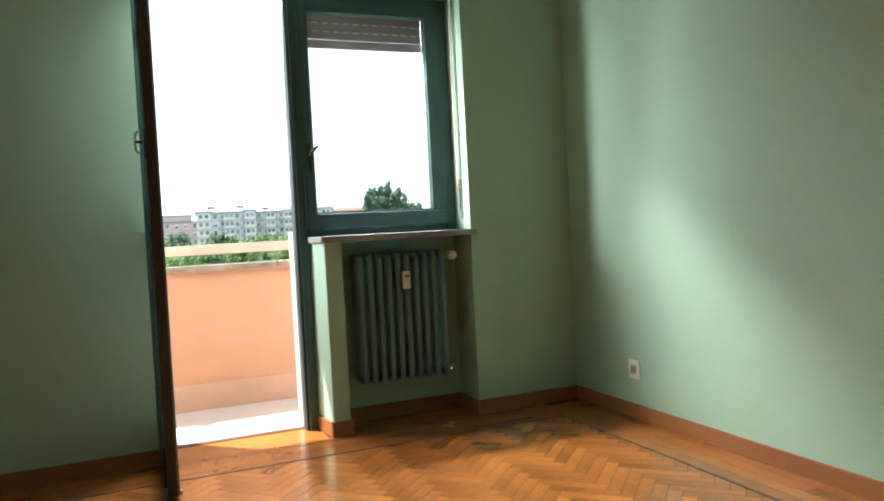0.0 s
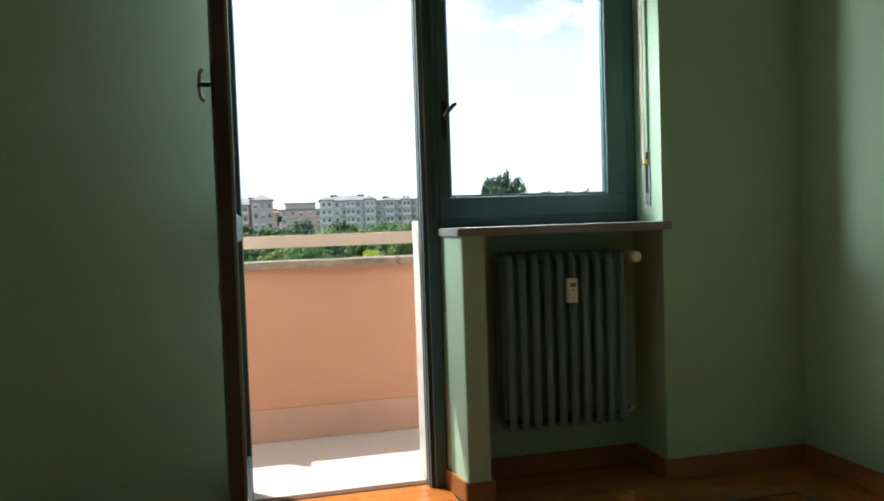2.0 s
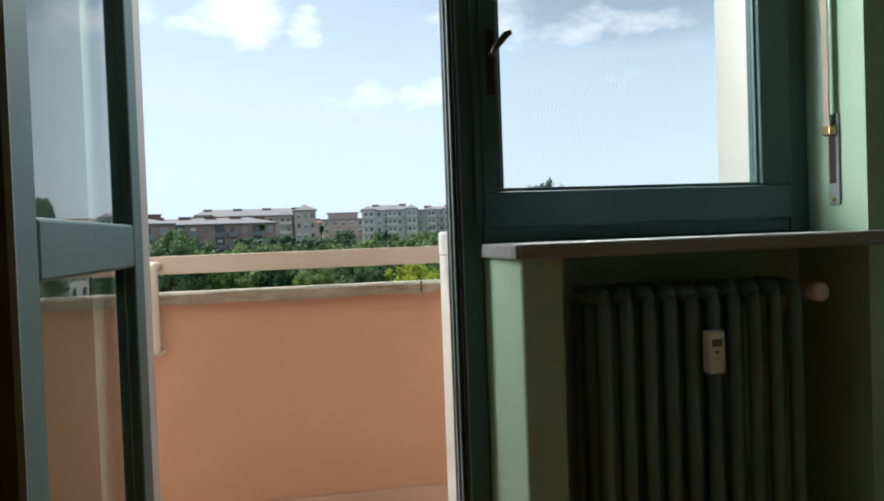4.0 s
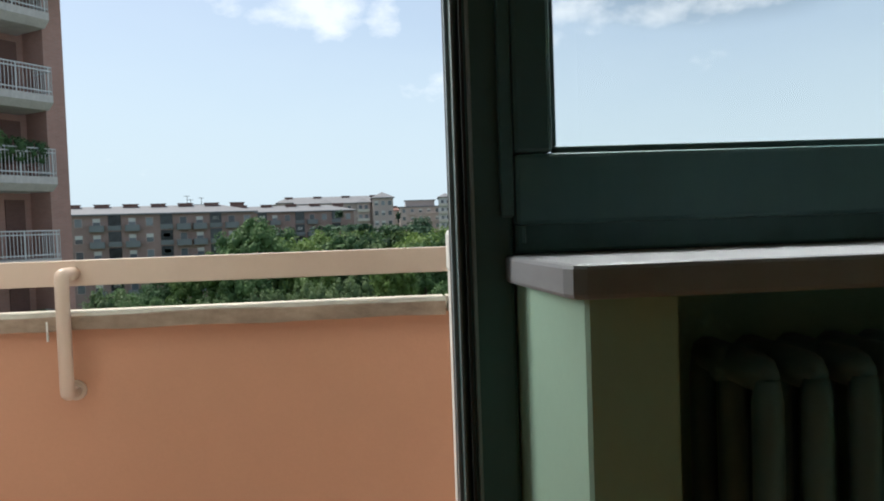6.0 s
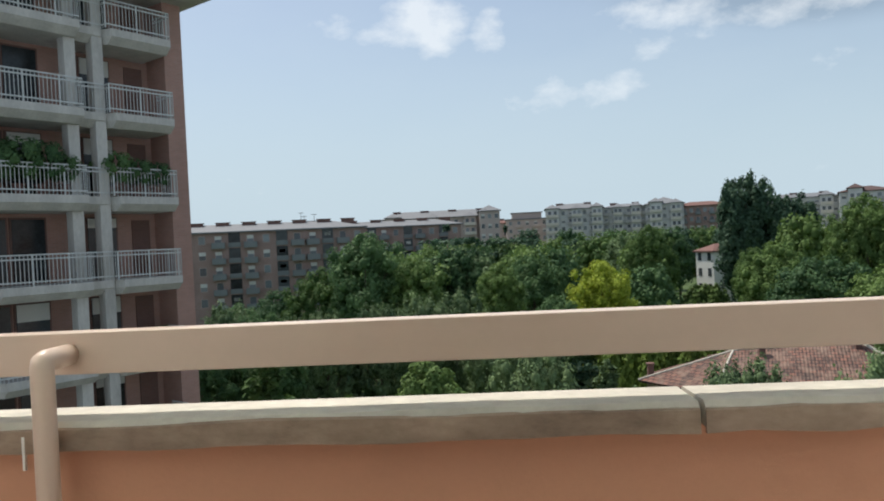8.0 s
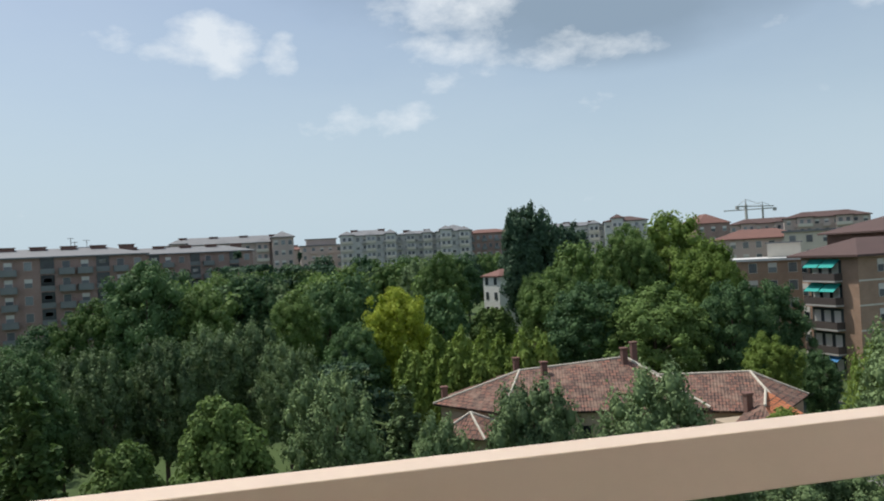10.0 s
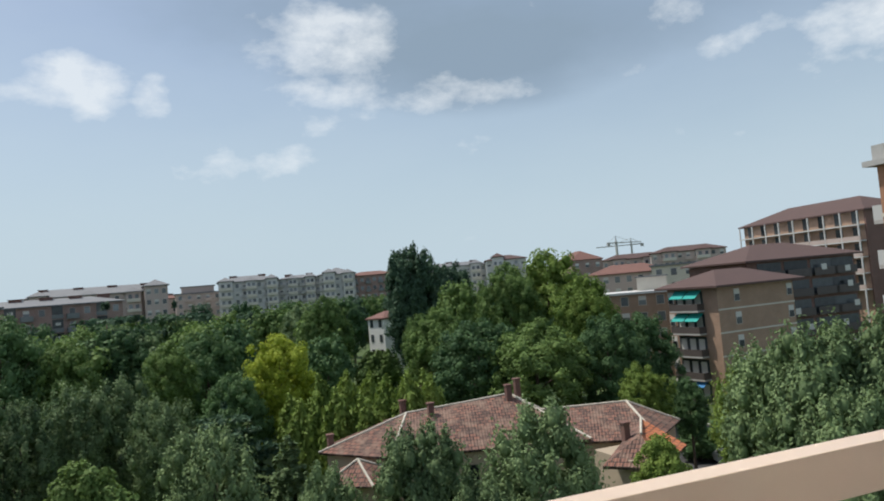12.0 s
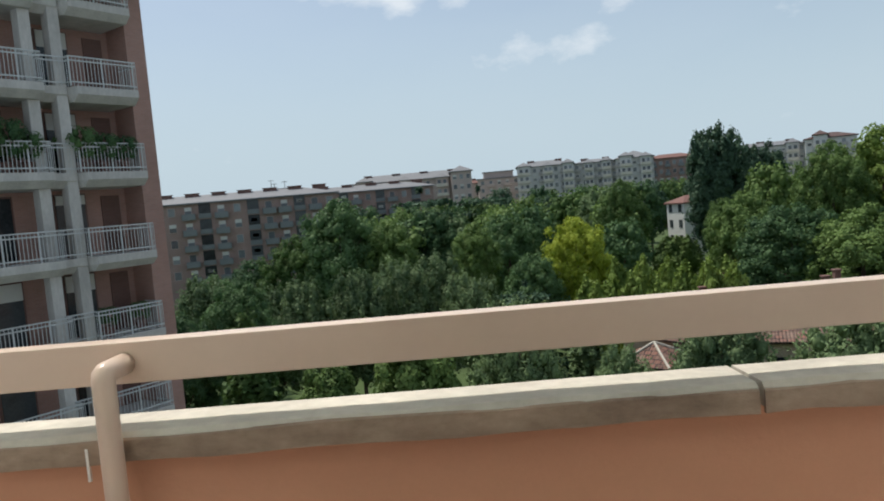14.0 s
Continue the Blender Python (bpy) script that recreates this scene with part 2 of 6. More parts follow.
ORANGE = material("orange_parapet_render", (0.60, 0.312, 0.195), 0.88, 0.07, 1.8, 120, 0.25, dist=0.004)
GREYBAND = material("grey_cement_skirting", (0.56, 0.345, 0.25), 0.9, 0.12, 4, 60, 0.25)
BALCONY_FLOOR = material("pale_balcony_screed", (0.56, 0.49, 0.45), 0.6, 0.1, 3, 50, 0.1)
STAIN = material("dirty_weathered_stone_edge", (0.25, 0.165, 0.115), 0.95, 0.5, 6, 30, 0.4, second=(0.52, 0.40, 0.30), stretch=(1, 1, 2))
IRON = material("dark_iron_railing", (0.09, 0.075, 0.07), 0.6, 0.1, 3, 40, 0.0)
CREAM = material("cream_painted_steel", (0.66, 0.51, 0.405), 0.32, 0.05, 4, 60, 0.05)
WOOD = material("oak_parquet", (0.25, 0.078, 0.018), 0.22, 0.25, 2.2, 30, 0.08, rand=0.42, second=(0.44, 0.155, 0.036), stretch=(1, 1, 1), coat=0.3, dist=0.002)
WOOD_DARK = material("dark_inlay_wood", (0.085, 0.036, 0.016), 0.5, 0.3, 5, 60, 0.08, rand=0.3, dist=0.002)
SKIRT = material("varnished_skirting_wood", (0.31, 0.12, 0.042), 0.4, 0.25, 3, 50, 0.1, stretch=(0.2, 0.2, 1), dist=0.003)
SUBFLOOR = material("dark_joint", (0.04, 0.022, 0.012), 0.9)
RADIATOR = material("green_radiator_enamel", (0.12, 0.215, 0.235), 0.35, 0.08, 3, 40, 0.05)
WHITE_PLASTIC = material("white_plastic", (0.78, 0.77, 0.73), 0.4, 0.04, 3, 40, 0.0)
GREY_PLASTIC = material("grey_display", (0.16, 0.17, 0.17), 0.3, 0.05, 3, 40, 0.0)
BRASS = material("worn_brass", (0.42, 0.30, 0.14), 0.35, 0.2, 10, 80, 0.05, metal=1.0)
EDGE_WOOD = material("dark_brown_door_edge", (0.055, 0.042, 0.042), 0.5, 0.25, 4, 60, 0.1, stretch=(1, 1, 0.1))
DARK_METAL = material("dark_bronze_metal", (0.06, 0.05, 0.045), 0.4, 0.2, 10, 80, 0.05, metal=0.8)
CHROME = material("chrome", (0.75, 0.75, 0.75), 0.2, 0.05, 10, 80, 0.0, metal=1.0)
SHUTTER = material("grey_brown_shutter_slats", (0.30, 0.27, 0.27), 0.6, 0.1, 4, 50, 0.1)
STRAP = material("woven_beige_strap", (0.45, 0.40, 0.33), 0.9, 0.1, 4, 300, 0.3)
GLASS = glass_material("clear_window_glass")
RUBBER = material("black_rubber", (0.02, 0.02, 0.02), 0.6)

# brick of the far rows, greyed and lightened with haze in its colour
BRICK_RED_HAZED = brick_material("red_brickwork", (0.35, 0.225, 0.195), (0.31, 0.20, 0.17), (0.36, 0.29, 0.26))
# tower brick raised in tone, standing for haze over the shaded face
BRICK_TOWER = brick_material("lightened_red_brickwork", (0.45, 0.25, 0.20), (0.40, 0.22, 0.175), (0.40, 0.30, 0.26))
TOWER_CONCRETE = material("stained_pale_concrete", (0.52, 0.495, 0.46), 0.9, 0.38, 0.9, 14, 0.3, stretch=(1, 1, 0.35))
BRICK_ORANGE = brick_material("orange_brickwork", (0.46, 0.225, 0.125), (0.40, 0.19, 0.105), (0.36, 0.22, 0.15))
BRICK_TAN = brick_material("tan_brickwork", (0.42, 0.27, 0.19), (0.36, 0.23, 0.16), (0.36, 0.28, 0.22))
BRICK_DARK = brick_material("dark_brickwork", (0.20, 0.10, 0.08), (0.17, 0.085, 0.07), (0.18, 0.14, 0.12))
CONCRETE = material("grey_concrete", (0.42, 0.41, 0.39), 0.9, 0.2, 0.8, 20, 0.3, stretch=(1, 1, 0.3))
WHITE_STEEL = material("white_painted_railing", (0.55, 0.56, 0.55), 0.5, 0.08, 3, 40, 0.0)
BALCONY_BLUE = material("bluish_balcony_panel", (0.19, 0.205, 0.205), 0.5, 0.2, 0.5, 8, 0.0)
ROLLER = material("ivory_roller_blind", (0.60, 0.59, 0.55), 0.7, 0.08, 2, 30, 0.1)
DARK_PANE = material("dark_window_pane", (0.02, 0.024, 0.028), 0.2, 0.3, 1, 10, 0.0, rand=0.9, second=(0.08, 0.09, 0.095), spec=0.4)
# far panes: haze and sky reflection put into a paler base colour
FAR_PANE = material("hazed_far_window_pane", (0.085, 0.10, 0.115), 0.15, 0.3, 1, 10, 0.0, rand=0.9, second=(0.24, 0.26, 0.27), spec=0.6)
# facades of the far blocks, lightened so the colour carries some haze
FACADE_GREY = material("pale_facade_render", (0.60, 0.595, 0.58), 0.9, 0.08, 0.3, 6, 0.1)
FACADE_PINK = material("pinkish_facade_render", (0.50, 0.41, 0.37), 0.9, 0.1, 0.3, 6, 0.1)
FACADE_WHITE = material("whitewashed_facade", (0.74, 0.73, 0.68), 0.9, 0.06, 0.5, 8, 0.1)
FACADE_CREAM = material("cream_facade_render", (0.66, 0.61, 0.50), 0.9, 0.08, 0.5, 8, 0.1)
ROOF_SLATE = material("grey_roof_sheet", (0.19, 0.195, 0.205), 0.7, 0.15, 0.4, 8, 0.1)
ROOF_BROWN = material("brown_roof_tiles", (0.105, 0.066, 0.060), 0.85, 0.2, 0.6, 9, 0.3, stretch=(1, 1, 4))
ROOF_RED = material("red_roof_tiles", (0.19, 0.098, 0.08), 0.85, 0.2, 0.6, 9, 0.3)
BAND = material("pale_stone_band", (0.62, 0.58, 0.50), 0.9, 0.1, 1, 20, 0.1)
AWNING_TEAL = material("teal_awning_canvas", (0.03, 0.36, 0.32), 0.8, 0.1, 1, 20, 0.1)
AWNING_BLUE = material("blue_awning_canvas", (0.05, 0.20, 0.42), 0.8, 0.1, 1, 20, 0.1)
GRASS = material("park_grass", (0.06, 0.095, 0.028), 0.95, 0.35, 0.05, 1.2, 0.4)
ASPHALT = material("asphalt", (0.075, 0.075, 0.078), 0.9, 0.2, 0.3, 30, 0.3)
KERB = material("kerb_stone", (0.34, 0.33, 0.31), 0.9, 0.1, 1, 20, 0.2)
BARK = material("tree_bark", (0.10, 0.075, 0.055), 0.95, 0.3, 2, 14, 0.6, stretch=(1, 1, 0.3))
CAR_PAINT = material("dark_blue_car_paint", (0.02, 0.025, 0.035), 0.25, 0.1, 2, 30, 0.0, coat=0.8)
LEAF_MID = leaf_material("mid_green_leaves", (0.044, 0.10, 0.030), (0.22, 0.32, 0.09), 0.75)
LEAF_DARK = leaf_material("deep_green_leaves", (0.030, 0.078, 0.037), (0.135, 0.23, 0.085), 0.6)
LEAF_GREY = leaf_material("grey_green_leaves", (0.027, 0.066, 0.032), (0.27, 0.37, 0.165), 0.4)
LEAF_LIME = leaf_material("lime_green_leaves", (0.08, 0.145, 0.025), (0.26, 0.35, 0.08), 0.3)
LEAF_YELLOW = leaf_material("yellow_green_leaves", (0.20, 0.28, 0.03), (0.50, 0.55, 0.07), 0.1)
LEAF_BLUE = leaf_material("blue_green_needles_and_far_haze", (0.026, 0.064, 0.038), (0.115, 0.19, 0.11), 0.3)
LEAF_PURPLE = leaf_material("purple_leaves", (0.03, 0.014, 0.016), (0.075, 0.03, 0.035), 0.2)


def tile_roof_material(name, ca, cb, cc):
    """Old clay pantiles: rows at true size, patchy in colour."""
    m = bpy.data.materials.new(name)
    m.use_nodes = True
    t = m.node_tree
    L = t.links.new
    bsdf = t.nodes["Principled BSDF"]
    uv = t.nodes.new("ShaderNodeUVMap")
    br = node(t, "ShaderNodeTexBrick", Color1=(*ca, 1), Color2=(*cb, 1), Mortar=(0.05, 0.035, 0.03, 1), Scale=1.0, Mortar_Size=0.045, Brick_Width=0.5, Row_Height=0.42)
    L(uv.outputs[0], br.inputs["Vector"])
    nz = node(t, "ShaderNodeTexNoise", Scale=0.8, Detail=6.0, Roughness=0.7)
    L(uv.outputs[0], nz.inputs["Vector"])
    mr = t.nodes.new("ShaderNodeMapRange")
    L(nz.outputs["Fac"], mr.inputs["Value"])
    for k, v in (("From Min", 0.47), ("From Max", 0.62)):
        mr.inputs[k].default_value = v
    mx = t.nodes.new("ShaderNodeMix")
    mx.data_type = "RGBA"
    L(mr.outputs[0], mx.inputs["Factor"])
    socks = [s for s in mx.inputs if s.type == "RGBA"]
    L(br.outputs["Color"], socks[0])
    socks[1].default_value = (*cc, 1)
    L([o for o in mx.outputs if o.type == "RGBA"][0], bsdf.inputs["Base Color"])
    bsdf.inputs["Roughness"].default_value = 0.9
    wave = node(t, "ShaderNodeTexWave", Scale=1.4, Distortion=0.4)
    L(uv.outputs[0], wave.inputs["Vector"])
    bp = t.nodes.new("ShaderNodeBump")
    bp.inputs["Strength"].default_value, bp.inputs["Distance"].default_value = 0.7, 0.06
    L(wave.outputs["Fac"], bp.inputs["Height"])
    L(bp.outputs[0], bsdf.inputs["Normal"])
    return m


TILE_OLD = tile_roof_material("weathered_clay_tiles", (0.27, 0.125, 0.09), (0.105, 0.068, 0.056), (0.25, 0.165, 0.125))
VILLA_WALL = material("beige_old_render", (0.42, 0.34, 0.25), 0.9, 0.15, 0.6, 8, 0.2)
TILE_NEW = tile_roof_material("new_orange_clay_tiles", (0.55, 0.18, 0.075), (0.47, 0.15, 0.065), (0.50, 0.19, 0.09))

# ---- mesh helpers ----
BASES = {}


def thing(name, base, label, category, group="", kind="", turn=0.0):
    ob = new(name)
    ob.empty_display_size = 0.2
    ob.matrix_basis = pose(*base, 0, 0, turn)
    BASES[ob.name] = ob.matrix_basis.copy()
    return tagged(ob, label, category, group, kind)


def part(name, bm, mat, parent=None, label="", local=False, smooth=False):
    """Links a bmesh as one mesh object. In world metres unless local; under a thing its place is worked out from the thing's base."""
    root = parent
    while root is not None and root.parent is not None:
        root = root.parent
    if root is not None and not local and root.name in BASES:
        bm.transform(BASES[root.name].inverted())
    me = bpy.data.meshes.new(name)
    bm.to_mesh(me)
    bm.free()
    me.materials.append(mat)
    if smooth:
        me.polygons.foreach_set("use_smooth", [True] * len(me.polygons))
    ob = new(name, me)
    if parent is not None:
        ob.parent = parent
    if label:
        ob["label"] = label
    return ob


def structure(name, bm, mat, label, category):
    return tagged(part(name, bm, mat), label, category, kind="structure")


def box(bm, x0, x1, y0, y1, z0, z1, bevel=0.0, m=None):
    r = bmesh.ops.create_cube(bm, size=1.0)
    vs = r["verts"]
    mt = Matrix.Translation(((x0 + x1) / 2, (y0 + y1) / 2, (z0 + z1) / 2)) @ Matrix.Diagonal((x1 - x0, y1 - y0, z1 - z0, 1))
    bmesh.ops.transform(bm, matrix=mt, verts=vs)
    if bevel:
        es = list({e for v in vs for e in v.link_edges})
        q = bmesh.ops.bevel(bm, geom=es, offset=bevel, segments=2, affect="EDGES", profile=0.5)
        vs = list({v for f in q["faces"] for v in f.verts} | {v for v in vs if v.is_valid})
    if m is not None:
        bmesh.ops.transform(bm, matrix=m, verts=vs)
    return bm


def boxes(*rows, bevel=0.0, m=None):
    bm = bmesh.new()
    for r in rows:
        box(bm, *r, bevel=bevel, m=m)
    return bm


def tube(points, radius, sides=12, bm=None, cap=True):
    """A round bar along a line of points."""
    bm = bm or bmesh.new()
    pts = [Vector(p) for p in points]
    rings = []
    prev = None
    for k, p in enumerate(pts):
        d = (pts[min(k + 1, len(pts) - 1)] - pts[max(k - 1, 0)]).normalized()
        ref = prev if prev is not None else (Vector((1, 0, 0)) if abs(d.x) < 0.9 else Vector((0, 1, 0)))
        s = (ref - d * ref.dot(d)).normalized()
        prev = s
        u = d.cross(s)
        rr = radius[k] if isinstance(radius, (list, tuple)) else radius
        rings.append([bm.verts.new(p + (s * math.cos(a) + u * math.sin(a)) * rr) for a in [2 * math.pi * i / sides for i in range(sides)]])
    for a, b in zip(rings, rings[1:]):
        for i in range(sides):
            bm.faces.new((a[i], a[(i + 1) % sides], b[(i + 1) % sides], b[i]))
    if cap:
        bm.faces.new(rings[0][::-1])
        bm.faces.new(rings[-1])
    return bm

# ---- the room ----
XL, XR, YB, HC = -2.5, 1.56, -5.2, 2.95      # left wall, right wall, back wall, ceiling
XD0, XD1 = -0.857, -0.082                     # door opening
XW = 0.885                                   # right reveal of the window
TOP = 2.45
structure("floor", boxes((XL - 0.2, XR + 0.2, YB - 0.2, 0.262, -0.30, -0.004)), SUBFLOOR, "dark bed under the herringbone oak parquet", "floor")
structure("ceiling", boxes((XL - 0.2, XR + 0.2, YB - 0.2, 0.45, HC, HC + 0.25)), CEILING, "plain painted ceiling of the empty room", "ceiling")
wn = boxes((XL - 0.2, -0.86, 0, 0.28, 0, HC), (XW, XR + 0.2, 0, 0.28, 0, HC), (-0.86, XW, 0, 0.28, TOP, HC))
structure("wall_north", wn, GREEN_WALL, "green painted wall pierced by a balcony door and window", "wall")
structure("wall_niche", boxes((0.0225, 0.112, 0, 0.262, 0, 1.05), (0.112, XW, 0.255, 0.30, 0, 1.05)), GREEN_WALL, "green painted low wall with a radiator niche", "wall")
# outer opening reaches 2.78 so the added lamp's beam gets in
structure("wall_outer", boxes((XL - 6, XD0, 0.284, 0.45, -16.5, 9), (0.77, XR + 7, 0.284, 0.45, -16.5, 9), (XD0, 0.77, 0.284, 0.45, 2.78, 9), (-0.07, 0.77, 0.304, 0.45, -16.5, 1.04), (XD0, -0.07, 0.304, 0.45, -16.5, -0.15)), PLASTER, "pale rendered outer wall of the block", "wall")
structure("wall_east", boxes((XR, XR + 0.2, YB, 0, 0, HC)), GREEN_WALL, "green painted plain side wall", "wall")
structure("wall_west", boxes((XL - 0.2, XL, YB, 0, 0, HC)), GREEN_WALL, "green painted plain side wall", "wall")
structure("wall_south", boxes((XL - 0.2, XR + 0.2, YB - 0.2, YB, 0, HC)), GREEN_WALL, "green painted plain back wall", "wall")


def prism(outline, z0, z1):
    """An upright block over a flat outline."""
    bm = bmesh.new()
    lo, hi = [bm.verts.new((x, y, z0)) for x, y in outline], [bm.verts.new((x, y, z1)) for x, y in outline]
    n = len(outline)
    for i in range(n):
        bm.faces.new((lo[i], lo[(i + 1) % n], hi[(i + 1) % n], hi[i]))
    bm.faces.new(hi)
    bm.faces.new(lo[::-1])
    bmesh.ops.recalc_face_normals(bm, faces=bm.faces)
    return bm


part("splay", prism(((-0.0125, 0.262), (-0.0115, 0.207), (0.0185, 0.004), (0.0225, -0.0005), (0.06, -0.0005), (0.06, 0.262)), 0, 1.05), GREEN_WALL, bpy.data.objects["wall_niche"])


def skirting():
    t, h = 0.014, 0.082
    rows = [(XL, -0.86, -t, -0.001, 0, h), (XW, XR, -t, -0.001, 0, h), (XR - t, XR - 0.001, YB, -t - 0.001, 0, h), (XL + 0.001, XL + t, YB, -t - 0.001, 0, h), (XL, XR, YB + 0.001, YB + t, 0, h),
            (0.006, 0.112 + t, -t, -0.001, 0, h), (0.113, 0.112 + t, 0, 0.24, 0, h), (0.113, XW, 0.24, 0.254, 0, h), (XW - t, XW - 0.001, 0, 0.239, 0, h), (-0.859, -0.86 + t, 0, 0.19, 0, h)]
    base = structure("baseboard", boxes(rows[0], bevel=0.004), SKIRT, "varnished brown wooden skirting board along the walls", "baseboard")
    for r in rows[1:]:
        part("board", boxes(r, bevel=0.004), SKIRT, base)
    part("board", prism(((-0.0245, 0.203), (-0.0122, 0.203), (0.0175, 0.004), (0.0055, 0.001)), 0, h), SKIRT, base)


skirting()

# door threshold and jambs
structure("door_threshold", boxes((-0.86, -0.0, 0.262, 0.31, -0.15, 0.006), bevel=0.004), WOOD_DARK, "worn dark wooden threshold strip", "threshold")
structure("outer_threshold", boxes((XD0, -0.078, 0.31, 0.47, -0.15, -0.004), bevel=0.006), MARBLE, "pale marble outer doorstep", "threshold")
jm = structure("door_jamb", boxes((-0.078, -0.055, 0.30, 0.462, -0.004, 1.05), bevel=0.004), MARBLE, "pale marble slab facing the door jamb", "trim")
part("jamb_slab", boxes((XD0 - 0.02, XD0 + 0.018, 0.296, 0.462, -0.004, TOP), bevel=0.004), MARBLE, jm)
structure("outer_sill", boxes((-0.080, 0.77, 0.277, 0.464, 1.046, 1.114), bevel=0.008), MARBLE, "grey weathered marble outer window sill", "window sill")
sill = prism(((-0.026, 0.204), (-0.024, 0.17), (-0.006, -0.012), (0.0, -0.027), (0.012, -0.034), (XW + 0.022, -0.034), (XW + 0.03, -0.026), (XW + 0.03, -0.002), (XW - 0.001, -0.0015), (XW - 0.001, 0.204)), 1.046, 1.08)
bmesh.ops.bevel(sill, geom=[e for e in sill.edges if abs(e.verts[0].co.z - e.verts[1].co.z) < 1e-4], offset=0.005, segments=2, affect="EDGES", profile=0.5)
structure("window_sill", sill, SILL_MARBLE_SHADED, "grey marble inner window sill over the radiator", "window sill")


def window_1():
    w = thing("window_1", (0.4, 0.235, 1.08), "teal painted wooden window with one clear glass sash", "window", kind="structure")
    y0, y1 = 0.205, 0.275
    part("mullion", boxes((-0.075, -0.014, y0, y1, 0.0, TOP), bevel=0.005), TEAL_WOOD, w)
    part("rebate", boxes((-0.086, -0.076, y0 + 0.012, y1 + 0.02, 0.0, TOP), bevel=0.003), TEAL_WOOD, w)
    part("seal", boxes((-0.0915, -0.0865, y0 + 0.022, y0 + 0.034, 0.0, TOP)), STEEL_EDGE, w, "pale edge strip")
    # black strip draws the shade of the groove between the pale edges
    part("seal", boxes((-0.0905, -0.0865, y0 + 0.045, y0 + 0.068, 0.0, TOP)), RUBBER, w, "black strip standing for a shaded groove")
    # pale ribs along the meeting edge, a black strip for the shaded groove, and the lip of the sash over the post
    part("rib", boxes((-0.068, -0.0635, y0 - 0.006, y0 - 0.0003, 0.0, TOP), bevel=0.001), STEEL_EDGE, w, "pale rib")
    part("rib", boxes((-0.0755, -0.0715, y0 - 0.003, y0 - 0.0003, 0.0, TOP)), RUBBER, w, "black strip for the shaded groove beside the rib")
    part("rib", boxes((-0.0855, -0.0815, y0 + 0.006, y0 + 0.0117, 0.0, TOP), bevel=0.001), STEEL_EDGE, w, "pale rib")
    part("sash_lip", boxes((-0.031, -0.014, 0.192, y0 - 0.0004, 1.128, 2.399), bevel=0.003), TEAL_WOOD, w)
    part("pivot", tube([(-0.006, 0.198, 1.095), (-0.006, 0.198, 1.116)], 0.006, 8), TEAL_WOOD, w)
    part("frame_side", boxes((0.826, XW - 0.001, y0, y1, 1.081, TOP), bevel=0.005), TEAL_WOOD, w)
    part("frame_bottom", boxes((-0.013, 0.825, y0, y1, 1.081, 1.122), bevel=0.005), TEAL_WOOD, w)
    part("frame_top", boxes((-0.013, 0.825, y0, y1, TOP - 0.05, TOP), bevel=0.005), TEAL_WOOD, w)
    s0, s1 = 0.190, 0.250
    sash = part("sash_bottom", boxes((-0.0136, 0.8256, s0, s1, 1.117, 1.206), bevel=0.006), TEAL_WOOD, w)
    part("sash_stile", boxes((-0.0136, 0.036, s0, s1, 1.2065, 2.399), bevel=0.006), TEAL_WOOD, w)
    part("sash_stile", boxes((0.736, 0.8256, s0, s1, 1.2065, 2.399), bevel=0.006), TEAL_WOOD, w)
    part("sash_top", boxes((0.037, 0.735, s0, s1, 2.33, 2.399), bevel=0.006), TEAL_WOOD, w)
    for r in ((0.037, 0.735, s0 + 0.012, s0 + 0.02, 1.2065, 1.215), (0.037, 0.043, s0 + 0.012, s0 + 0.02, 1.215, 2.33), (0.729, 0.735, s0 + 0.012, s0 + 0.02, 1.215, 2.33)):
        part("bead", boxes(r, bevel=0.002), TEAL_WOOD, w)
    pane = part("pane", boxes((0.037, 0.735, 0.222, 0.226, 1.207, 2.33)), GLASS, w, "clear glass")
    pane.visible_shadow = False
    plate = part("handle_plate", boxes((0.004, 0.026, s0 - 0.006, s0, 1.44, 1.60), bevel=0.003), DARK_METAL, w, "dark bronze handle")
    part("lever", tube([(0.015, s0 - 0.002, 1.535), (0.015, s0 - 0.03, 1.535), (0.019, s0 - 0.04, 1.545), (0.045, s0 - 0.043, 1.575), (0.055, s0 - 0.043, 1.582)], [0.007, 0.007, 0.008, 0.009, 0.008], 10), DARK_METAL, plate, smooth=True)
    # crumbling putty along the bottom of the pane
    bm = bmesh.new()
    rng = random.Random(4)
    x = 0.04
    while x < 0.73:
        w_ = rng.uniform(0.01, 0.05)
        box(bm, x, min(0.734, x + w_), 0.2265, 0.231, 1.2065, 1.207 + rng.uniform(0.002, 0.008))
        x += w_
    part("putty", bm, STONE, w, "cracked pale putty")


window_1()


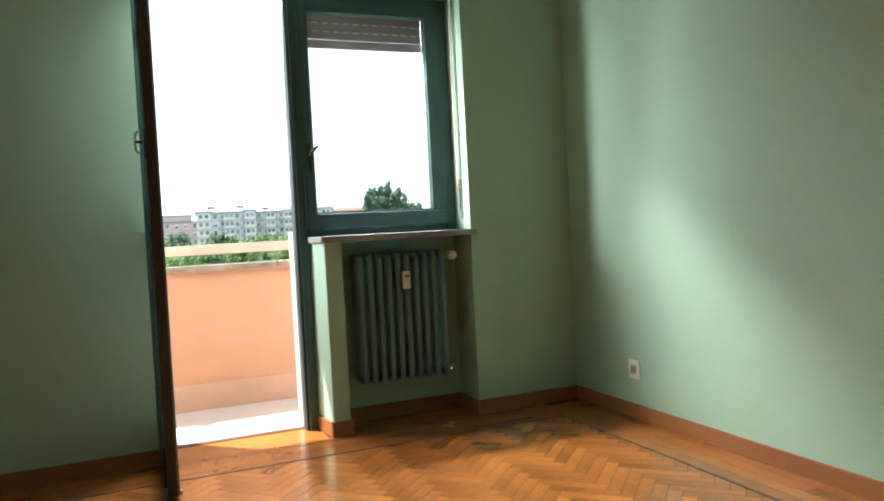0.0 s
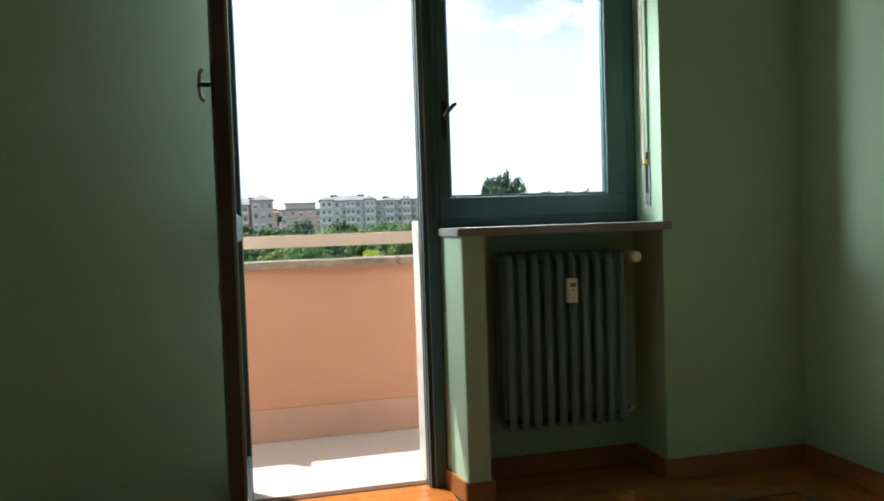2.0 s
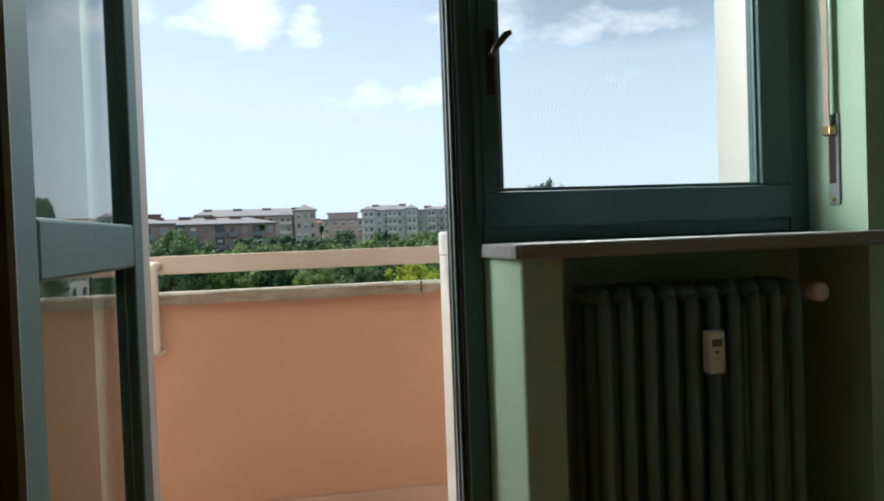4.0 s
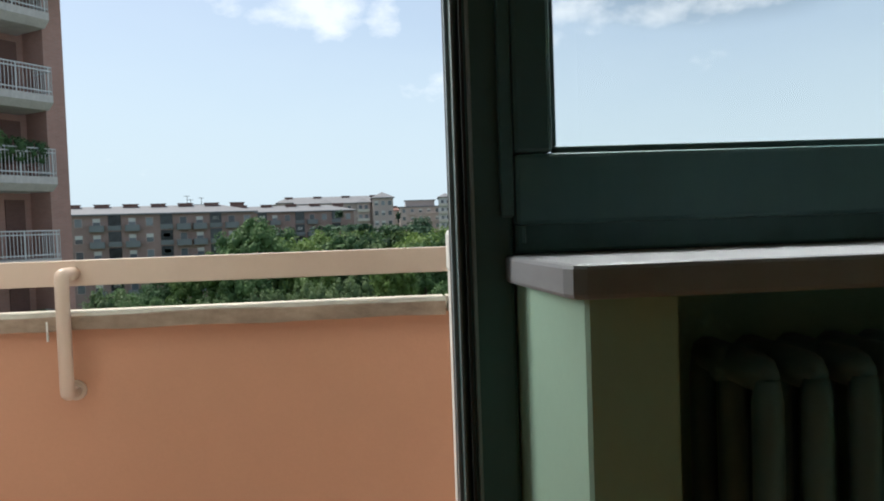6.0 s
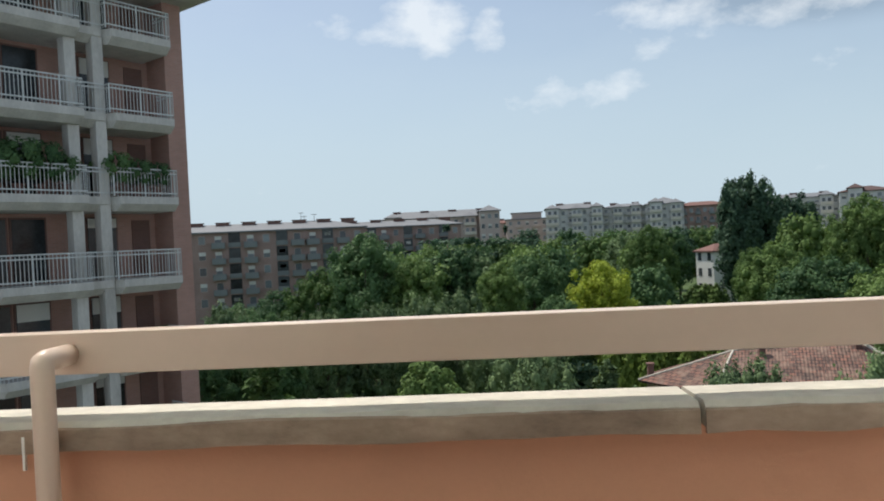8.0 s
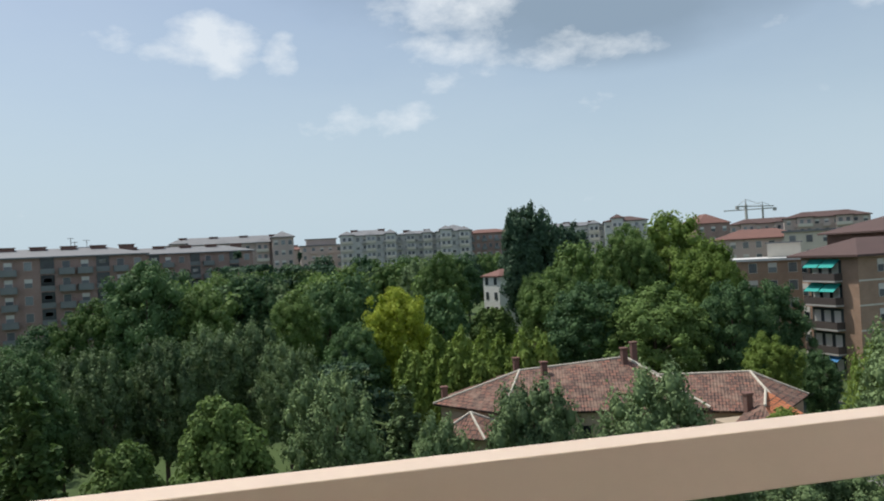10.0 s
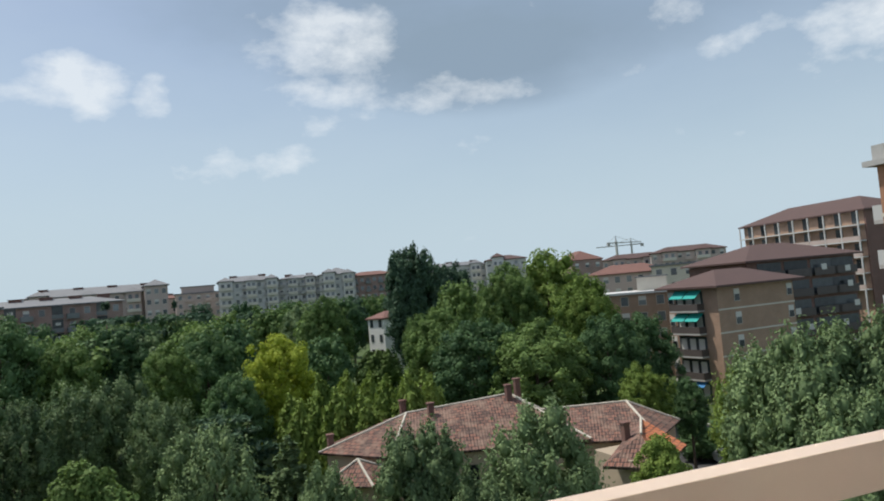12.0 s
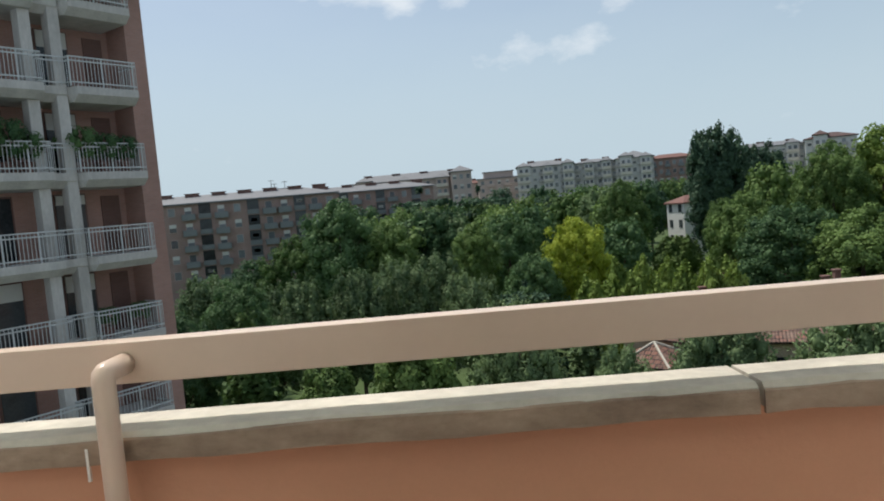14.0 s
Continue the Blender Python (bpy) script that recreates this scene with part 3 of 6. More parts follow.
def door_1():
    d = thing("door_1", (-0.842, 0.2, 0.0), "teal painted glazed balcony door standing wide open inwards", "door", kind="structure")
    x0, x1 = -0.843, -0.797
    ya, yb = -0.545, 0.185
    for a, b in ((ya, ya + 0.085), (yb - 0.085, yb)):
        part("stile", boxes((x0, x1, a, b, 0.012, TOP - 0.02), bevel=0.006), TEAL_WOOD, d)
    part("bottom_rail", boxes((x0, x1, ya + 0.086, yb - 0.086, 0.012, 0.25), bevel=0.006), TEAL_WOOD, d)
    part("middle_rail", boxes((x0, x1, ya + 0.086, yb - 0.086, 1.06, 1.15), bevel=0.006), TEAL_WOOD, d)
    part("top_rail", boxes((x0, x1, ya + 0.086, yb - 0.086, TOP - 0.10, TOP - 0.02), bevel=0.006), TEAL_WOOD, d)
    for z0, z1 in ((0.2505, 1.0595), (1.1505, TOP - 0.1005)):
        p = part("pane", boxes((-0.822, -0.818, ya + 0.086, yb - 0.086, z0, z1)), GLASS, d, "clear glass")
        p.visible_shadow = False
    # rebated free edge with a pale strip and locking rod
    part("edge", boxes((x0 + 0.002, x1 - 0.008, ya - 0.0035, ya - 0.0002, 0.016, TOP - 0.024)), EDGE_WOOD, d, "bare dark brown edge")
    part("edge_strip", boxes((x1 - 0.007, x1 + 0.002, ya - 0.004, ya - 0.0005, 0.02, TOP - 0.03)), STEEL_EDGE, d, "pale edge strip")
    part("rod", boxes((x0 - 0.008, x0 - 0.001, ya + 0.03, ya + 0.045, 0.02, TOP - 0.03), bevel=0.002), STEEL_EDGE, d, "painted locking rod")
    for z in (0.18, 0.9, 1.9):
        part("rod_guide", boxes((x0 - 0.012, x0 - 0.0005, ya + 0.024, ya + 0.052, z, z + 0.05), bevel=0.003), STEEL_EDGE, d)
    part("bolt_cover", boxes((x0 - 0.016, x0 - 0.0005, ya + 0.015, ya + 0.06, 0.05, 0.22), bevel=0.004), RUBBER, d, "black bolt cover")
    rose = part("handle_plate", boxes((x0 - 0.006, x0 - 0.0005, ya + 0.02, ya + 0.056, 1.45, 1.58), bevel=0.003), DARK_METAL, d, "dark handle with a bright grip")
    part("lever", tube([(x0, ya + 0.038, 1.52), (x0 - 0.042, ya + 0.038, 1.52)], 0.007, 10), DARK_METAL, rose, smooth=True)
    part("grip", tube([(x0 - 0.028, ya + 0.038, 1.472), (x0 - 0.037, ya + 0.038, 1.485), (x0 - 0.041, ya + 0.038, 1.515), (x0 - 0.038, ya + 0.038, 1.552), (x0 - 0.03, ya + 0.038, 1.565)], 0.006, 10), CHROME, rose, "bright metal grip", smooth=True)
    part("foot", boxes((x1, x1 + 0.012, ya + 0.005, ya + 0.03, 0.014, 0.034), bevel=0.003), BRASS, d, "small brass foot bolt")
    # fixed frame round the opening
    part("frame_side", boxes((-0.8595, -0.839, 0.205, 0.29, 0.0, TOP), bevel=0.005), TEAL_WOOD, d)
    part("frame_strip", boxes((-0.8385, -0.834, 0.225, 0.232, 0.0, TOP)), STEEL_EDGE, d, "pale edge strip")
    part("frame_strip", boxes((-0.8385, -0.832, 0.255, 0.262, 0.0, TOP)), STEEL_EDGE, d, "pale edge strip")
    part("frame_top", boxes((-0.838, -0.092, 0.205, 0.275, TOP - 0.045, TOP), bevel=0.005), TEAL_WOOD, d)
    for z in (0.3, 1.2, 2.1):
        part("hinge", tube([(-0.83, 0.195, z), (-0.83, 0.195, z + 0.09)], 0.008, 8), DARK_METAL, d)


door_1()


def roller_shutter():
    s = thing("roller_shutter", (0.35, 0.33, TOP), "grey-brown roller shutter lowered a little over the window", "roller shutter")
    z = 2.162
    part("end_bar", boxes((-0.06, 0.768, 0.322, 0.340, z, z + 0.05), bevel=0.006), SHUTTER, s)
    z += 0.052
    while z < 2.76:
        part("slat", boxes((-0.06, 0.768, 0.324, 0.338, z, z + 0.0485), bevel=0.006), SHUTTER, s)
        if z < TOP - 0.05:
            for i in range(13):
                x = -0.02 + i * 0.06
                # white dashes on the slats imitate daylight through their slits
                part("slot", boxes((x, x + 0.035, 0.3225, 0.3235, z + 0.0425, z + 0.048)), WHITE_PLASTIC, s, "white dash standing for daylight through a slit")
        z += 0.049


roller_shutter()


def belt_winder():
    b = thing("belt_winder", (XW - 0.006, 0.11, 1.14), "shutter strap running down into a worn metal winder", "shutter strap")
    part("plate", boxes((XW - 0.007, XW - 0.0005, 0.085, 0.125, 1.145, 1.375), bevel=0.003), STEEL_EDGE, b, "worn grey cover plate")
    part("slot", boxes((XW - 0.009, XW - 0.0065, 0.094, 0.116, 1.20, 1.33), bevel=0.001), DARK_METAL, b)
    part("strap", boxes((XW - 0.024, XW - 0.021, 0.094, 0.116, 1.33, TOP - 0.004)), STRAP, b, "beige woven strap")
    part("guide", boxes((XW - 0.026, XW - 0.0005, 0.09, 0.12, 1.32, 1.345), bevel=0.004), BRASS, b)
    part("screw", tube([(XW - 0.012, 0.105, 1.16), (XW - 0.001, 0.105, 1.16)], 0.006, 8), BRASS, b)


belt_winder()


def radiator():
    r = thing("radiator", (0.46, 0.1, 0.24), "green enamelled column radiator standing in the wall niche", "radiator")
    n, x0, x1 = 10, 0.222, 0.708
    for k in range(n):
        x = x0 + (x1 - x0) * k / (n - 1)
        sec = part("section", tube([(x, 0.03, 0.948), (x, 0.05, 0.95), (x, 0.18, 0.95), (x, 0.2, 0.948)], [0.012, 0.021, 0.021, 0.012], 10), RADIATOR, r, smooth=True)
        part("foot", tube([(x, 0.03, 0.263), (x, 0.05, 0.265), (x, 0.18, 0.265), (x, 0.2, 0.263)], [0.012, 0.021, 0.021, 0.012], 10), RADIATOR, sec, smooth=True)
        for y in (0.035, 0.115, 0.195):
            part("column", tube([(x, y, 0.262), (x, y, 0.29), (x, y, 0.92), (x, y, 0.945)], [0.013, 0.0165, 0.0165, 0.013], 10), RADIATOR, sec, smooth=True)
    for z in (0.265, 0.95):
        part("header", tube([(x0 - 0.02, 0.115, z), (x1 + 0.02, 0.115, z)], 0.022, 12), RADIATOR, r, smooth=True)
    v = part("valve", tube([(x1 + 0.02, 0.115, 0.945), (0.78, 0.115, 0.945)], 0.011, 10), CHROME, r, "thermostatic valve")
    part("valve_head", tube([(0.78, 0.135, 0.935), (0.78, 0.06, 0.935), (0.78, 0.035, 0.935), (0.78, 0.03, 0.935)], [0.02, 0.024, 0.024, 0.016], 16), WHITE_PLASTIC, v, "white plastic knob", smooth=True)
    part("pipe", tube([(0.78, 0.135, 0.93), (0.79, 0.18, 0.85), (0.80, 0.22, 0.6), (0.80, 0.248, 0.4)], 0.009, 10), RADIATOR, r)
    lv = part("lockshield", tube([(x1 + 0.02, 0.115, 0.265), (0.765, 0.115, 0.265), (0.78, 0.15, 0.265), (0.78, 0.25, 0.265)], 0.01, 10), CHROME, r)
    part("cap", tube([(0.762, 0.115, 0.285), (0.762, 0.06, 0.295)], 0.009, 10), WHITE_PLASTIC, lv)
    for x in (0.3, 0.64):
        part("bracket", boxes((x - 0.008, x + 0.008, 0.13, 0.2535, 0.285, 0.30)), RADIATOR, r)
        part("bracket", boxes((x - 0.008, x + 0.008, 0.13, 0.2535, 0.905, 0.92)), RADIATOR, r)
    m = thing("heat_meter", (0.474, 0.005, 0.765), "white heat cost meter clipped on the radiator", "heat meter")
    part("case", boxes((0.453, 0.495, -0.012, 0.017, 0.765, 0.863), bevel=0.005), WHITE_PLASTIC, m)
    part("display", boxes((0.461, 0.487, -0.0135, -0.0121, 0.828, 0.845), bevel=0.0005), GREY_PLASTIC, m, "small grey display")
    part("button", boxes((0.47, 0.477, -0.0135, -0.0121, 0.812, 0.818)), GREY_PLASTIC, m)


radiator()


def wall_outlet():
    o = thing("wall_outlet", (XR - 0.004, -0.575, 0.215), "white vertical wall socket plate on the green wall", "socket")
    part("plate", boxes((XR - 0.010, XR - 0.0005, -0.618, -0.532, 0.216, 0.322), bevel=0.003), WHITE_PLASTIC, o)
    part("insert", boxes((XR - 0.0125, XR - 0.0102, -0.600, -0.550, 0.245, 0.293), bevel=0.001), STRAP, o, "beige socket insert")
    for y in (-0.588, -0.566):
        part("socket", boxes((XR - 0.0135, XR - 0.0126, y - 0.006, y + 0.006, 0.252, 0.286)), GREY_PLASTIC, o)


wall_outlet()

# ---- the balcony ----
BX0, BX1 = -4.6, 5.2
structure("balcony_floor", boxes((BX0, BX1, 0.452, 1.31, -0.20, -0.0205)), BALCONY_FLOOR, "pale smooth balcony floor in sun and shade", "floor")
structure("balcony_above", boxes((BX0, BX1, 0.452, 1.08, 2.80, 2.96)), PLASTER, "underside of the balcony above", "ceiling")
structure("parapet", boxes((BX0, BX1, 1.205, 1.30, -0.0205, 0.895)), ORANGE, "orange rendered balcony parapet with a smooth face", "parapet")
structure("parapet_skirting", boxes((BX0, BX1, 1.192, 1.2045, -0.0205, 0.155), bevel=0.003), GREYBAND, "greyish cement skirting at the parapet's foot", "baseboard")
structure("parapet_end", boxes((BX0, BX0 + 0.1, 0.452, 1.204, -0.0205, 0.895), (BX1 - 0.1, BX1, 0.452, 1.204, -0.0205, 0.895)), ORANGE, "orange rendered end of the balcony", "parapet")


def coping():
    c = thing("parapet_coping", (0, 1.24, 0.897), "weathered pale stone coping slabs along the parapet", "coping", kind="structure")
    L = 1.5
    k = -3
    while -0.022 + L * k < BX1:
        a, b = max(BX0, -0.022 + L * k + 0.004), min(BX1, -0.022 + L * (k + 1) - 0.004)
        bm = bmesh.new()
        n = max(2, int((b - a) / 0.06))
        rng = random.Random(50 + k)
        prof = ((1.178, 0.897), (1.1755, 0.926), (1.184, 0.934), (1.303, 0.930), (1.312, 0.922), (1.312, 0.897))
        rows = []
        for i in range(n + 1):
            x = a + (b - a) * i / n
            j = noise.noise(Vector((x * 5.0, 1.7, 0))) * 0.0018
            rows.append([bm.verts.new((x, y + (j if q < 3 else 0) + rng.uniform(-0.0006, 0.0006), z + (rng.uniform(-0.0012, 0.0012) if 0 < q < 3 else 0))) for q, (y, z) in enumerate(prof)])
        for r0, r1 in zip(rows, rows[1:]):
            for q in range(len(prof)):
                bm.faces.new((r0[q], r0[(q + 1) % len(prof)], r1[(q + 1) % len(prof)], r1[q]))
        bm.faces.new(rows[0][::-1])
        bm.faces.new(rows[-1])
        bmesh.ops.recalc_face_normals(bm, faces=bm.faces)
        sl = part("slab", bm, STONE, c)
        bm = bmesh.new()
        prev = None
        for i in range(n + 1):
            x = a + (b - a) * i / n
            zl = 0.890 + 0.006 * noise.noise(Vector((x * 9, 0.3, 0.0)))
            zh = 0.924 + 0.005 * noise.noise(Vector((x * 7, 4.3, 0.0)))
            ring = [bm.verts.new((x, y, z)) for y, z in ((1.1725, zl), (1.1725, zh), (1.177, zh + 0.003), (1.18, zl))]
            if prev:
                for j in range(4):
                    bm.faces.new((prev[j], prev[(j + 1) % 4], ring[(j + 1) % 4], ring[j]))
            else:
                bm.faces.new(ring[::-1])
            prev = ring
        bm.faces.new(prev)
        bmesh.ops.recalc_face_normals(bm, faces=bm.faces)
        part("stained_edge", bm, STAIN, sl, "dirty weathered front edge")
        k += 1
    part("drip", boxes((-1.022, -1.018, 1.171, 1.1765, 0.865, 0.915)), WHITE_PLASTIC, c, "dried pale drip mark")


coping()


def handrail():
    h = thing("balcony_rail", (0, 1.24, 0.998), "cream painted flat steel handrail on bent tube brackets", "handrail")
    part("rail", boxes((BX0, BX1, 1.22, 1.262, 0.998, 1.063), bevel=0.0016), CREAM, h)
    for x in (-3.2, -0.97, 1.45, 3.7):
        R = 0.0165
        b = part("bracket", tube([(x, 1.2195, 1.030), (x, 1.158, 1.030), (x, 1.152, 1.028), (x, 1.150, 1.022), (x, 1.150, 0.745), (x, 1.152, 0.738), (x, 1.158, 0.735), (x, 1.2045, 0.735)], R, 14), CREAM, h, smooth=True)
        part("collar", tube([(x, 1.1985, 0.735), (x, 1.2045, 0.735)], 0.026, 14), CREAM, b)


handrail()

# ---- ground ----
GZ = -16.5
structure("ground", boxes((-3000, 3000, 0.5, 4500, GZ - 2, GZ)), GRASS, "grassy ground of the park reaching the horizon", "ground")


def polar(az, d, z=GZ):
    a = radians(az)
    return Vector((-0.4 + d * math.sin(a), 0.4 + d * math.cos(a), z))


# ---- streets ----
def street():
    r = structure("road", boxes((-90, 130, 21.0, 30.0, GZ - 0.05, GZ + 0.02)), ASPHALT, "grey asphalt street below the balcony", "road")
    for y in (20.8, 30.0):
        part("kerb", boxes((-90, 130, y, y + 0.2, GZ - 0.05, GZ + 0.14), bevel=0.02), KERB, r)
    s = structure("road_side", boxes((40.0, 57, 30.3, 86, GZ - 0.05, GZ + 0.024)), ASPHALT, "grey asphalt side street beside the old house", "road")
    for x in (39.8, 57.0):
        part("kerb", boxes((x, x + 0.2, 30.3, 86, GZ - 0.05, GZ + 0.14), bevel=0.02), KERB, s)


street()

# ---- trees ----


def leaf_mesh(name, pos, nrm, size, rng, mat, aspect=1.7, along=None):
    """Many small four-cornered leaves, one island each."""
    n = len(pos)
    ref = rng.normal(size=(n, 3))
    if along is not None:
        ref = ref * 0.35 + along
    u = ref - nrm * (ref * nrm).sum(1)[:, None]
    u /= np.linalg.norm(u, axis=1)[:, None] + 1e-9
    v = np.cross(nrm, u)
    s = size * rng.uniform(0.7, 1.35, n)[:, None]
    bend = nrm * s * 0.18
    verts = np.empty((n, 4, 3))
    verts[:, 0] = pos - u * s * aspect * 0.5
    verts[:, 1] = pos + v * s * 0.5 + bend
    verts[:, 2] = pos + u * s * aspect * 0.5
    verts[:, 3] = pos - v * s * 0.5 + bend
    me = bpy.data.meshes.new(name)
    me.vertices.add(4 * n)
    me.vertices.foreach_set("co", verts.reshape(-1))
    me.loops.add(4 * n)
    me.loops.foreach_set("vertex_index", np.arange(4 * n, dtype=np.int32))
    me.polygons.add(n)
    me.polygons.foreach_set("loop_start", np.arange(0, 4 * n, 4, dtype=np.int32))
    me.update(calc_edges=True)
    me.materials.append(mat)
    return me


def unit(a):
    return a / (np.linalg.norm(a, axis=1)[:, None] + 1e-9)


def clumped_crown(seed, clumps, per, rx, z0, z1, clump_r, leaf, mat, shape="round", upright=0.0):
    """Leaves gathered over solid dark tufts that crowd the outside of an uneven crown."""
    rng = np.random.default_rng(seed)
    zc, rz = (z0 + z1) / 2, (z1 - z0) / 2
    # tufts spread evenly over the crown, then shaken
    k = np.arange(clumps) + 0.5
    zz = 1 - 1.72 * k / clumps
    th = k * 2.39996 + seed
    hr = np.sqrt(np.clip(1 - zz ** 2, 0, 1))
    d = unit(np.stack([hr * np.cos(th), hr * np.sin(th), zz], 1) + rng.normal(size=(clumps, 3)) * 0.13)
    az = np.arctan2(d[:, 1], d[:, 0])
    lob = 1 + 0.12 * np.sin(3 * az + seed) * (1 - d[:, 2] ** 2) + 0.10 * np.sin(5 * d[:, 2] + 2 * seed + 4 * az)
    rad = rng.uniform(0.62, 0.98, clumps) * lob
    c = d * rad[:, None]
    c[:, :2] *= np.where(d[:, 2] < 0, 1 + 0.45 * d[:, 2], 1)[:, None]
    c[:, 2] = np.minimum(c[:, 2], 0.92)
    if shape == "egg":
        c[:, :2] *= (1.0 - 0.42 * np.clip(c[:, 2], -0.3, 1))[:, None]
    if shape == "column":
        c[:, :2] *= (1 + 0.55 * np.abs(d[:, 2]) ** 2)[:, None]
    c = c * np.array([rx, rx, rz]) + np.array([0, 0, zc])
    cr = clump_r * rng.uniform(0.7, 1.3, clumps)
    flat = np.array([1.0, 1.0, 1.0 + upright])
    cc, dd = np.repeat(c, per, 0), np.repeat(d, per, 0)
    o = unit(rng.normal(size=(clumps * per, 3)) + dd * 0.75 + np.array([0, 0, 0.3]))
    r = rng.uniform(0.72, 1.08, clumps * per)
    p = cc + o * (np.repeat(cr, per) * r)[:, None] * flat
    out_up = unit(dd * 0.8 + np.array([0, 0, 0.75]))
    if upright:
        # tufts that narrow upwards
        zr = np.clip((p[:, 2] - cc[:, 2]) / (np.repeat(cr, per) * flat[2]), -0.2, 1)
        p[:, :2] = cc[:, :2] + (p[:, :2] - cc[:, :2]) * (1 - 0.5 * zr)[:, None]
        # shoots that stand up out of the tufts
        q = rng.random(len(p)) < 0.2
        p[q] += out_up[q] * rng.uniform(0.1, 0.6, q.sum())[:, None]
    nrm = unit(o * 1.0 + dd * 0.35 + rng.normal(size=o.shape) * 0.62 + np.array([0, 0, 0.2]))
    me = leaf_mesh("crown", p, nrm, leaf, rng, mat, 2.0 if upright else 1.5, out_up if upright else None)
    # the shaded inside of each tuft
    ball = bmesh.new()
    bmesh.ops.create_icosphere(ball, subdivisions=1, radius=1.0)
    ball.verts.index_update()
    bv = np.array([v.co[:] for v in ball.verts])
    bf = [[v.index for v in f.verts] for f in ball.faces]
    ball.free()
    nv, nf = len(me.vertices), len(me.polygons)
    co = np.empty(nv * 3)
    me.vertices.foreach_get("co", co)
    core = np.concatenate([c[i] + bv * cr[i] * 0.58 * flat * rng.uniform(0.85, 1.1, (len(bv), 1)) for i in range(clumps)])
    tri = np.concatenate([np.array(bf) + nv + len(bv) * i for i in range(clumps)])
    out = bpy.data.meshes.new("crown")
    out.vertices.add(nv + len(core))
    out.vertices.foreach_set("co", np.concatenate([co, core.reshape(-1)]))
    out.loops.add(4 * nf + 3 * len(tri))
    out.loops.foreach_set("vertex_index", np.concatenate([np.arange(4 * nf), tri.reshape(-1)]).astype(np.int32))
    out.polygons.add(nf + len(tri))
    out.polygons.foreach_set("loop_start", np.concatenate([np.arange(0, 4 * nf, 4), 4 * nf + np.arange(0, 3 * len(tri), 3)]).astype(np.int32))
    out.update(calc_edges=True)
    out.materials.append(mat)
    bpy.data.meshes.remove(me)
    return out


def trunk_bm(h, r, limbs, spread, seed):
    rng = random.Random(seed)
    bm = tube([(0, 0, -0.1), (0.02, 0.01, h * 0.15), (0.05, -0.03, h * 0.4), (0, 0.04, h * 0.7), (0.03, 0, h * 0.9)], [r * 1.3, r, r * 0.8, r * 0.5, r * 0.15], 9)
    for k in range(limbs):
        a = 2 * math.pi * k / limbs + rng.uniform(-0.4, 0.4)
        z = h * rng.uniform(0.28, 0.6)
        e = spread * rng.uniform(0.6, 0.95)
        up = h * rng.uniform(0.12, 0.3)
        tube([(0, 0, z), (math.cos(a) * e * 0.4, math.sin(a) * e * 0.4, z + up * 0.5), (math.cos(a) * e, math.sin(a) * e, z + up)], [r * 0.45, r * 0.3, r * 0.08], 6, bm)
    return bm


def tree(name, crown_me, h, r, limbs, spread, seed, label, category="tree"):
    t = thing(name, (0, 0, 0), label, category)
    part("trunk", trunk_bm(h, r, limbs, spread, seed), BARK, t, local=True, smooth=True)
    c = new("crown", crown_me)
    c.parent = t
    return t


def conifer_crown(seed, h, r, per, leaf, mat, tiers=16, droop=0.25, flat=False):
    rng = np.random.default_rng(seed)
    ps, ns = [], []
    for k in range(tiers):
        f = k / (tiers - 1)
        z = h * (0.16 + 0.82 * f)
        rr = r * (1 - f) ** (0.6 if not flat else 0.35) * rng.uniform(0.8, 1.1) + 0.25
        arms = max(4, int(9 * (1 - f) + 4))
        for a in range(arms):
            th = 2 * math.pi * (a + rng.random()) / arms
            L = rr * rng.uniform(0.6, 1.1)
            n = int(per * (0.3 + L / r))
            s = rng.uniform(0.15, 1.0, n) ** 0.7
            wid = 0.32 * L * (1.15 - s)
            q = np.stack([np.cos(th) * s * L, np.sin(th) * s * L, z - droop * L * s ** 2 + rng.normal(size=n) * 0.22], 1)
            q += np.stack([-np.sin(th) * wid * rng.normal(size=n), np.cos(th) * wid * rng.normal(size=n), np.zeros(n)], 1)
            ps.append(q)
            ns.append(unit(rng.normal(size=(n, 3)) * 0.6 + np.array([np.cos(th) * 0.4, np.sin(th) * 0.4, 0.8])))
    return leaf_mesh("crown", np.concatenate(ps), np.concatenate(ns), leaf, rng, mat, 2.2)


# prototypes, each planted once and then copied
broad = [tree("park_tree", clumped_crown(11 + k, 270, 66, 4.8, 1.2, 15.2, 0.82, 0.19, LEAF_MID), 13.5, 0.32, 7, 4.0, k, "broad green leafy park tree with a rounded crown", "tree") for k in range(3)]
far_broad = [tree("park_tree", clumped_crown(31 + k, 80, 30, 4.8, 2.0, 15.2, 1.35, 0.42, LEAF_MID), 13.5, 0.32, 4, 4.0, k + 9, "green leafy park tree in the middle of the wood", "tree") for k in range(2)]
street_t = [tree("street_tree", clumped_crown(51 + k, 260, 62, 2.8, 0.9, 10.4, 0.48, 0.11, LEAF_GREY, "round", 0.45), 9.5, 0.2, 7, 2.2, k + 20, "street tree with dense upright grey-green shoots", "tree") for k in range(2)]
soft = [tree("young_tree", clumped_crown(61, 150, 70, 2.7, 1.0, 10.2, 0.6, 0.19, LEAF_LIME, "egg"), 9.0, 0.18, 7, 2.0, 41, "light green leafy young tree", "tree")]
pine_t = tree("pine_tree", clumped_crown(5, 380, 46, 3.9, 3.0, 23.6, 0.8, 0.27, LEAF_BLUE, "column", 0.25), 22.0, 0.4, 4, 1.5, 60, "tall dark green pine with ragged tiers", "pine")
